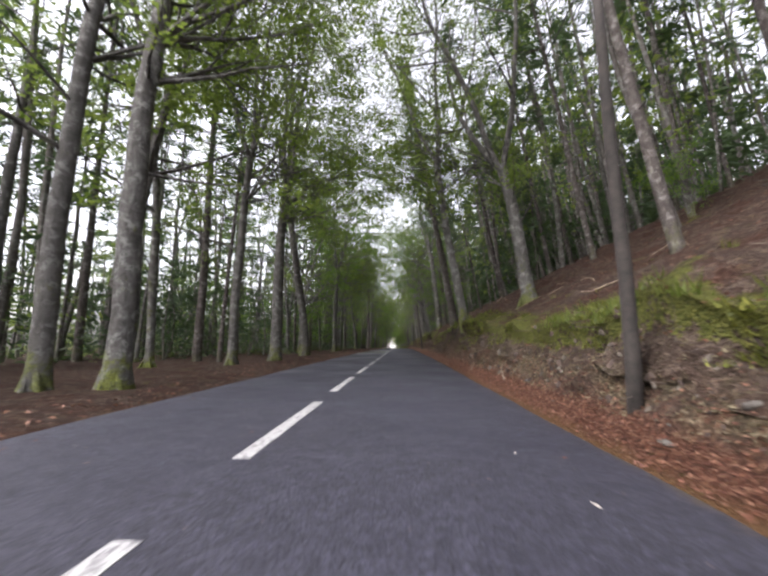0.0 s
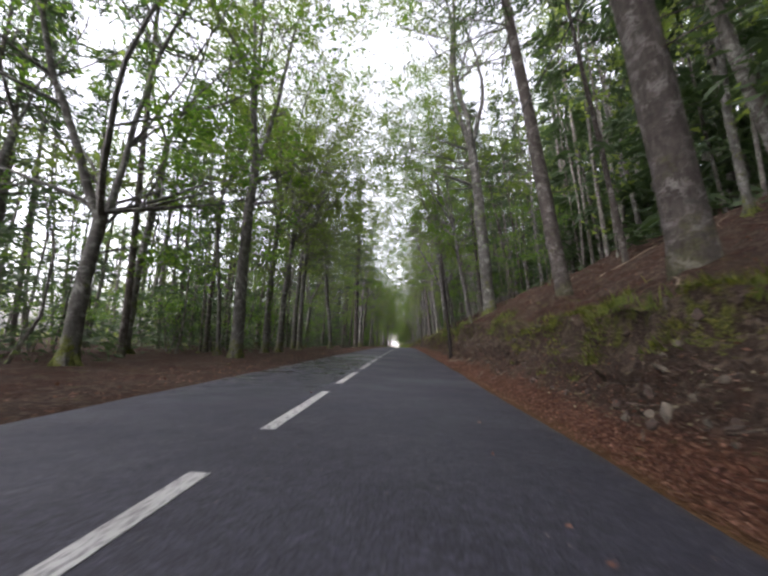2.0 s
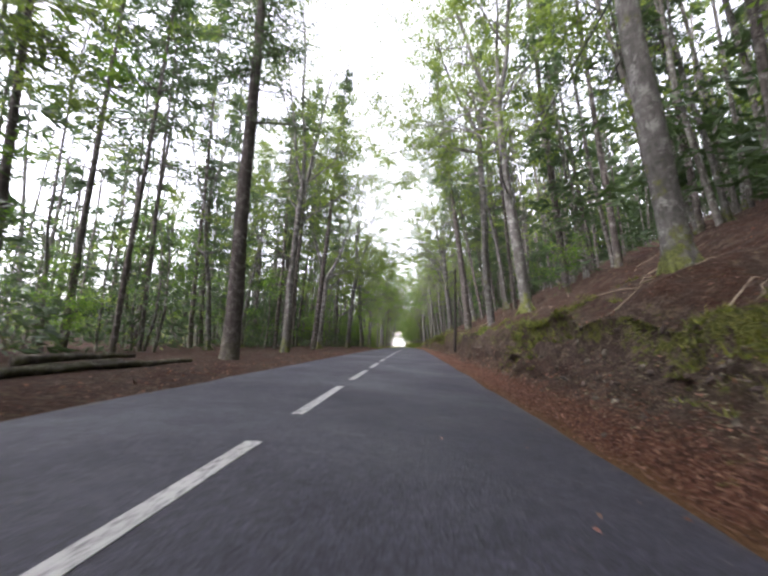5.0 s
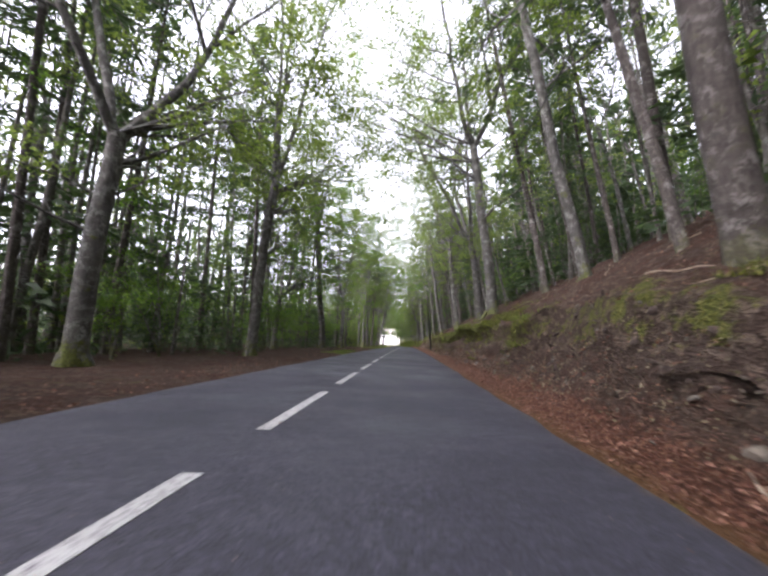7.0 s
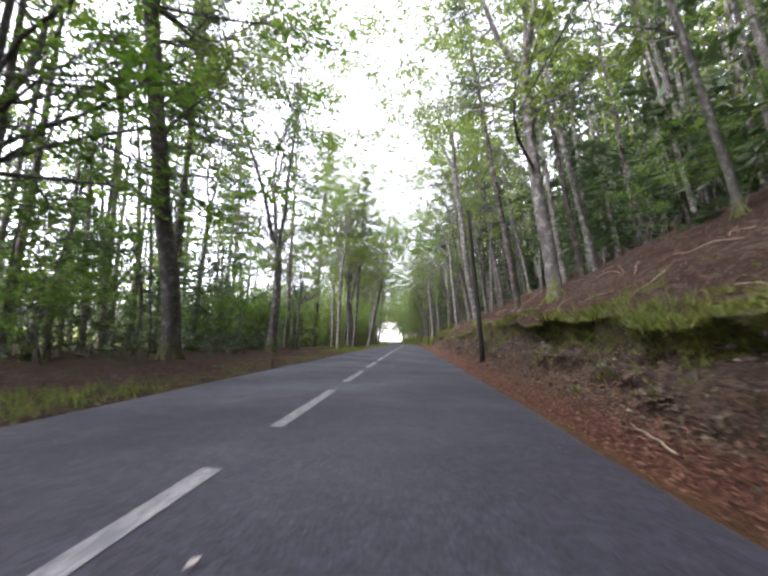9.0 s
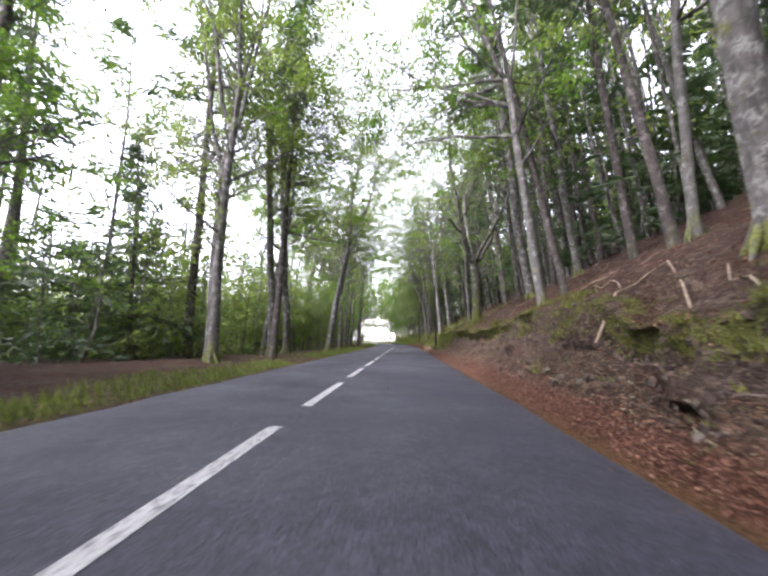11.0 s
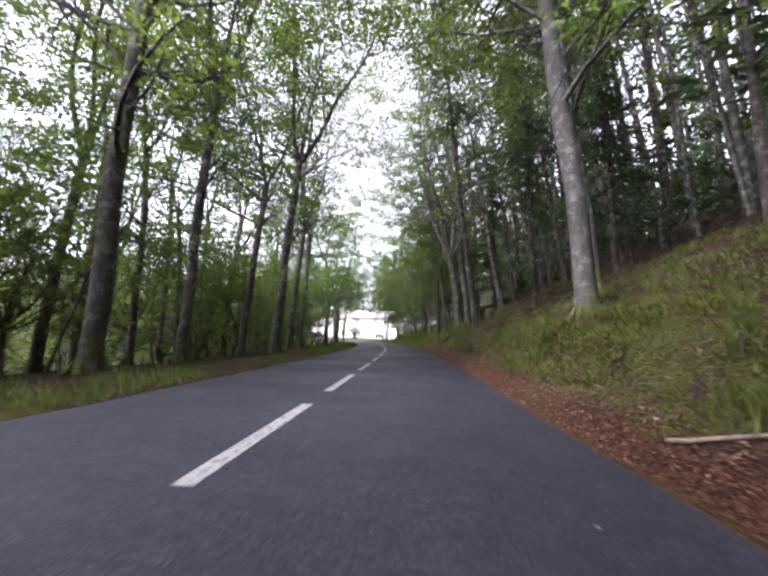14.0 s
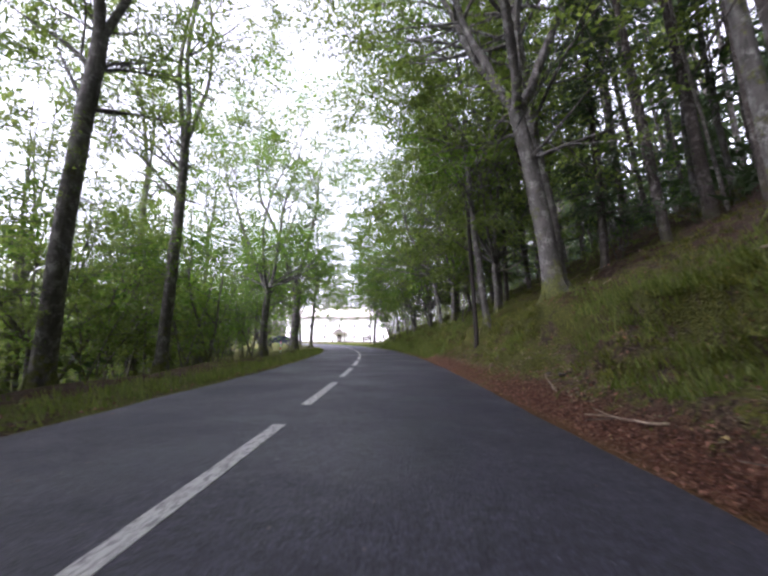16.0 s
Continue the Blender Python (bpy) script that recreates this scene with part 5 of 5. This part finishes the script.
def house():
    """White two-storey house with a tiled roof and a gabled porch."""
    ob = new("house")
    w, dp, eaves, ridge = 26.0, 9.0, 6.4, 8.5
    xs = [2.6 + 3.7 * k for k in range(7)]
    rows = ((0.9, 2.0), (3.6, 4.7))
    # front wall in bands, so that the window openings go through it
    z, cut = -0.6, []
    for lo, hi in rows:
        slab("wall", (0, 0, z), (w, 0.4, lo), HOUSE_WALL, ob)
        x = 0.0
        for c in xs:
            slab("wall", (x, 0, lo), (c - 0.22, 0.4, hi), HOUSE_WALL, ob)
            x = c + 0.22
        slab("wall", (x, 0, lo), (w, 0.4, hi), HOUSE_WALL, ob)
        z = hi
    slab("wall", (0, 0, z), (w, 0.4, eaves), HOUSE_WALL, ob)
    slab("wall", (0, dp - 0.4, -0.6), (w, dp, eaves), HOUSE_WALL, ob)
    for x in (0.0, w - 0.4):
        h = Heap()
        h.v = [Vector((x + a, b, c)) for a in (0, 0.4) for b, c in ((0.4, -0.6), (dp - 0.4, -0.6), (dp - 0.4, eaves), (dp / 2, ridge - 0.25), (0.4, eaves))]
        h.f = [(0, 1, 2, 3, 4), (9, 8, 7, 6, 5)] + [(k, k + 5, (k + 1) % 5 + 5, (k + 1) % 5) for k in range(5)]
        part("wall", h.mesh("wall", HOUSE_WALL), ob)
    for lo, hi in rows:
        for c in xs:
            win = slab("window", (c - 0.22, 0.16, lo), (c + 0.22, 0.2, lo + 0.08), DARK_FRAME, ob, "dark framed window")
            for a, b in (((c - 0.22, 0.16, lo + 0.08), (c - 0.17, 0.22, hi)), ((c + 0.17, 0.16, lo + 0.08), (c + 0.22, 0.22, hi)), ((c - 0.17, 0.16, hi - 0.08), (c + 0.17, 0.22, hi)), ((c - 0.02, 0.16, lo + 0.08), (c + 0.02, 0.22, hi - 0.08))):
                slab("frame", a, b, DARK_FRAME, win)
            slab("pane", (c - 0.17, 0.19, lo + 0.08), (c - 0.02, 0.2, hi - 0.08), PANE, win)
            slab("pane", (c + 0.02, 0.19, lo + 0.08), (c + 0.17, 0.2, hi - 0.08), PANE, win)
            slab("sill", (c - 0.32, -0.08, lo - 0.1), (c + 0.32, 0.1, lo - 0.003), HOUSE_WALL, win)
    for s in (0, 1):
        h = Heap()
        ya, yb = (-0.5, dp / 2) if s == 0 else (dp + 0.5, dp / 2)
        for x in (-0.5, w + 0.5):
            h.v += [Vector((x, ya, eaves - 0.15)), Vector((x, yb, ridge)), Vector((x, ya, eaves + 0.05)), Vector((x, yb, ridge + 0.22))]
        h.f = [(0, 1, 3, 2), (4, 6, 7, 5), (0, 4, 5, 1), (2, 3, 7, 6), (0, 2, 6, 4), (1, 5, 7, 3)]
        roof = part("roof", h.mesh("roof", ROOF_TILE), ob, "pale tiled roof slope")
    slab("gutter", (-0.5, -0.62, eaves - 0.2), (w + 0.5, -0.503, eaves - 0.05), DARK_FRAME, ob)
    for x in (5.0, 19.0):
        slab("chimney", (x, dp / 2 - 0.5, ridge - 0.3), (x + 0.8, dp / 2 + 0.5, ridge + 1.1), HOUSE_WALL, ob)
    # porch
    px = xs[3]
    porch = slab("porch", (px - 1.7, -1.6, 2.35), (px + 1.7, -0.003, 2.5), ROOF_TILE, ob, "small gabled porch")
    for s in (-1, 1):
        slab("post", (px + s * 1.5 - 0.09, -1.5, -0.4), (px + s * 1.5 + 0.09, -1.32, 2.35), DARK_FRAME, porch)
        h = Heap()
        for y in (-1.7, -0.004):
            h.v += [Vector((px + s * 1.9, y, 2.45)), Vector((px, y, 3.45)), Vector((px + s * 1.9, y, 2.6)), Vector((px, y, 3.62))]
        h.f = [(0, 1, 3, 2), (4, 6, 7, 5), (0, 4, 5, 1), (2, 3, 7, 6), (0, 2, 6, 4), (1, 5, 7, 3)]
        part("gable", h.mesh("gable", ROOF_TILE), porch)
    slab("door", (px - 0.55, -0.05, -0.4), (px + 0.55, -0.004, 2.0), DARK_FRAME, ob, "dark wooden front door")
    ob.matrix_basis = pose(-28.6, 289.0, road_z(289) - 0.1, 0, 0, 0)
    tagged(ob, "long white two-storey house with pale tiled roof", "house")


def fence():
    ob = new("rail_fence")
    n = 15
    for k in range(n):
        x, y = -26.0 + 1.55 * k, 281.5 + 0.25 * math.sin(k)
        z = road_z(281) - 0.12
        slab("post", (x - 0.06, y - 0.06, z - 0.2), (x + 0.06, y + 0.06, z + 0.75), RAIL_WOOD, ob)
        if k < n - 1:
            for dz in (0.3, 0.58):
                h = Heap()
                y2 = 281.5 + 0.25 * math.sin(k + 1)
                h.tube([Vector((x, y - 0.08, z + dz)), Vector((x + 0.78, (y + y2) / 2 - 0.08, z + dz - 0.03)), Vector((x + 1.55, y2 - 0.08, z + dz))], [0.05, 0.045, 0.05], 6)
                part("rail", h.mesh("rail", RAIL_WOOD, True), ob)
    tagged(ob, "low grey wooden rail fence before the white house", "fence")


def sign_board(x, y):
    ob = new("sign_board")
    for s in (-0.6, 0.6):
        slab("post", (s - 0.05, 0.02, -0.2), (s + 0.05, 0.12, 1.35), RAIL_WOOD, ob)
    slab("board", (-0.85, -0.03, 0.75), (0.85, 0.017, 1.45), RAIL_WOOD, ob, "weathered wooden board")
    for k in range(2):
        slab("lettering", (-0.6, -0.036, 1.22 - 0.25 * k), (0.6 - 0.3 * k, -0.0303, 1.3 - 0.25 * k), HOUSE_WALL, ob, "pale bar of unreadable lettering")
    ob.matrix_basis = pose(x, y, ground_z(x, y), 0, 0, 12)
    tagged(ob, "weathered brown wooden sign board on two posts", "sign")


def parked_car(x, y, heading):
    ob = new("parked_car")
    prof = [(-2.0, 0.35), (-2.05, 0.75), (-1.5, 0.92), (-0.95, 1.0), (-0.35, 1.42), (0.9, 1.45), (1.65, 1.0), (2.0, 0.92), (2.05, 0.4)]
    h = Heap()
    for s, inset in ((-0.82, 0), (0.82, 0)):
        for a, b in prof:
            h.v.append(Vector((a, s * (0.86 if b > 1.1 else 1.0), b)))
    m = len(prof)
    h.f = [tuple(range(m)), tuple(reversed(range(m, 2 * m)))] + [(k, k + m, (k + 1) % m + m, (k + 1) % m) for k in range(m)]
    part("body", h.mesh("body", CAR_PAINT), ob)
    for s in (-1, 1):
        y0 = s * 0.76
        h = Heap()
        h.v = [Vector((a, y0 + s * d, b)) for d in (0, 0.02) for a, b in ((-0.8, 1.03), (1.45, 1.03), (0.85, 1.36), (-0.3, 1.36))]
        h.f = [(0, 1, 2, 3), (7, 6, 5, 4)] + [(k, k + 4, (k + 1) % 4 + 4, (k + 1) % 4) for k in range(4)]
        part("side_window", h.mesh("side_window", PANE), ob)
        for a in (-1.3, 1.3):
            h = Heap()
            h.tube([Vector((a, s * 0.66, 0.32)), Vector((a, s * 0.86, 0.32))], [0.32, 0.32], 16)
            wheel = part("wheel", h.mesh("wheel", CABLE, True), ob)
            h = Heap()
            h.tube([Vector((a, s * 0.862, 0.32)), Vector((a, s * 0.875, 0.32))], [0.2, 0.17], 12)
            part("rim", h.mesh("rim", RIM, True), wheel)
    ob.matrix_basis = pose(x, y, ground_z(x, y), 0, 0, heading)
    tagged(ob, "small dark parked car on the clearing beyond trees", "car")


CAR_PAINT = Mat("dark_car_paint").done((0.03, 0.035, 0.045), 0.25)
RIM = Mat("wheel_rim").done((0.4, 0.4, 0.4), 0.35, 0.8)
house()
fence()
sign_board(-5.4, 262.0)
parked_car(-17.5, 250.0, 20)
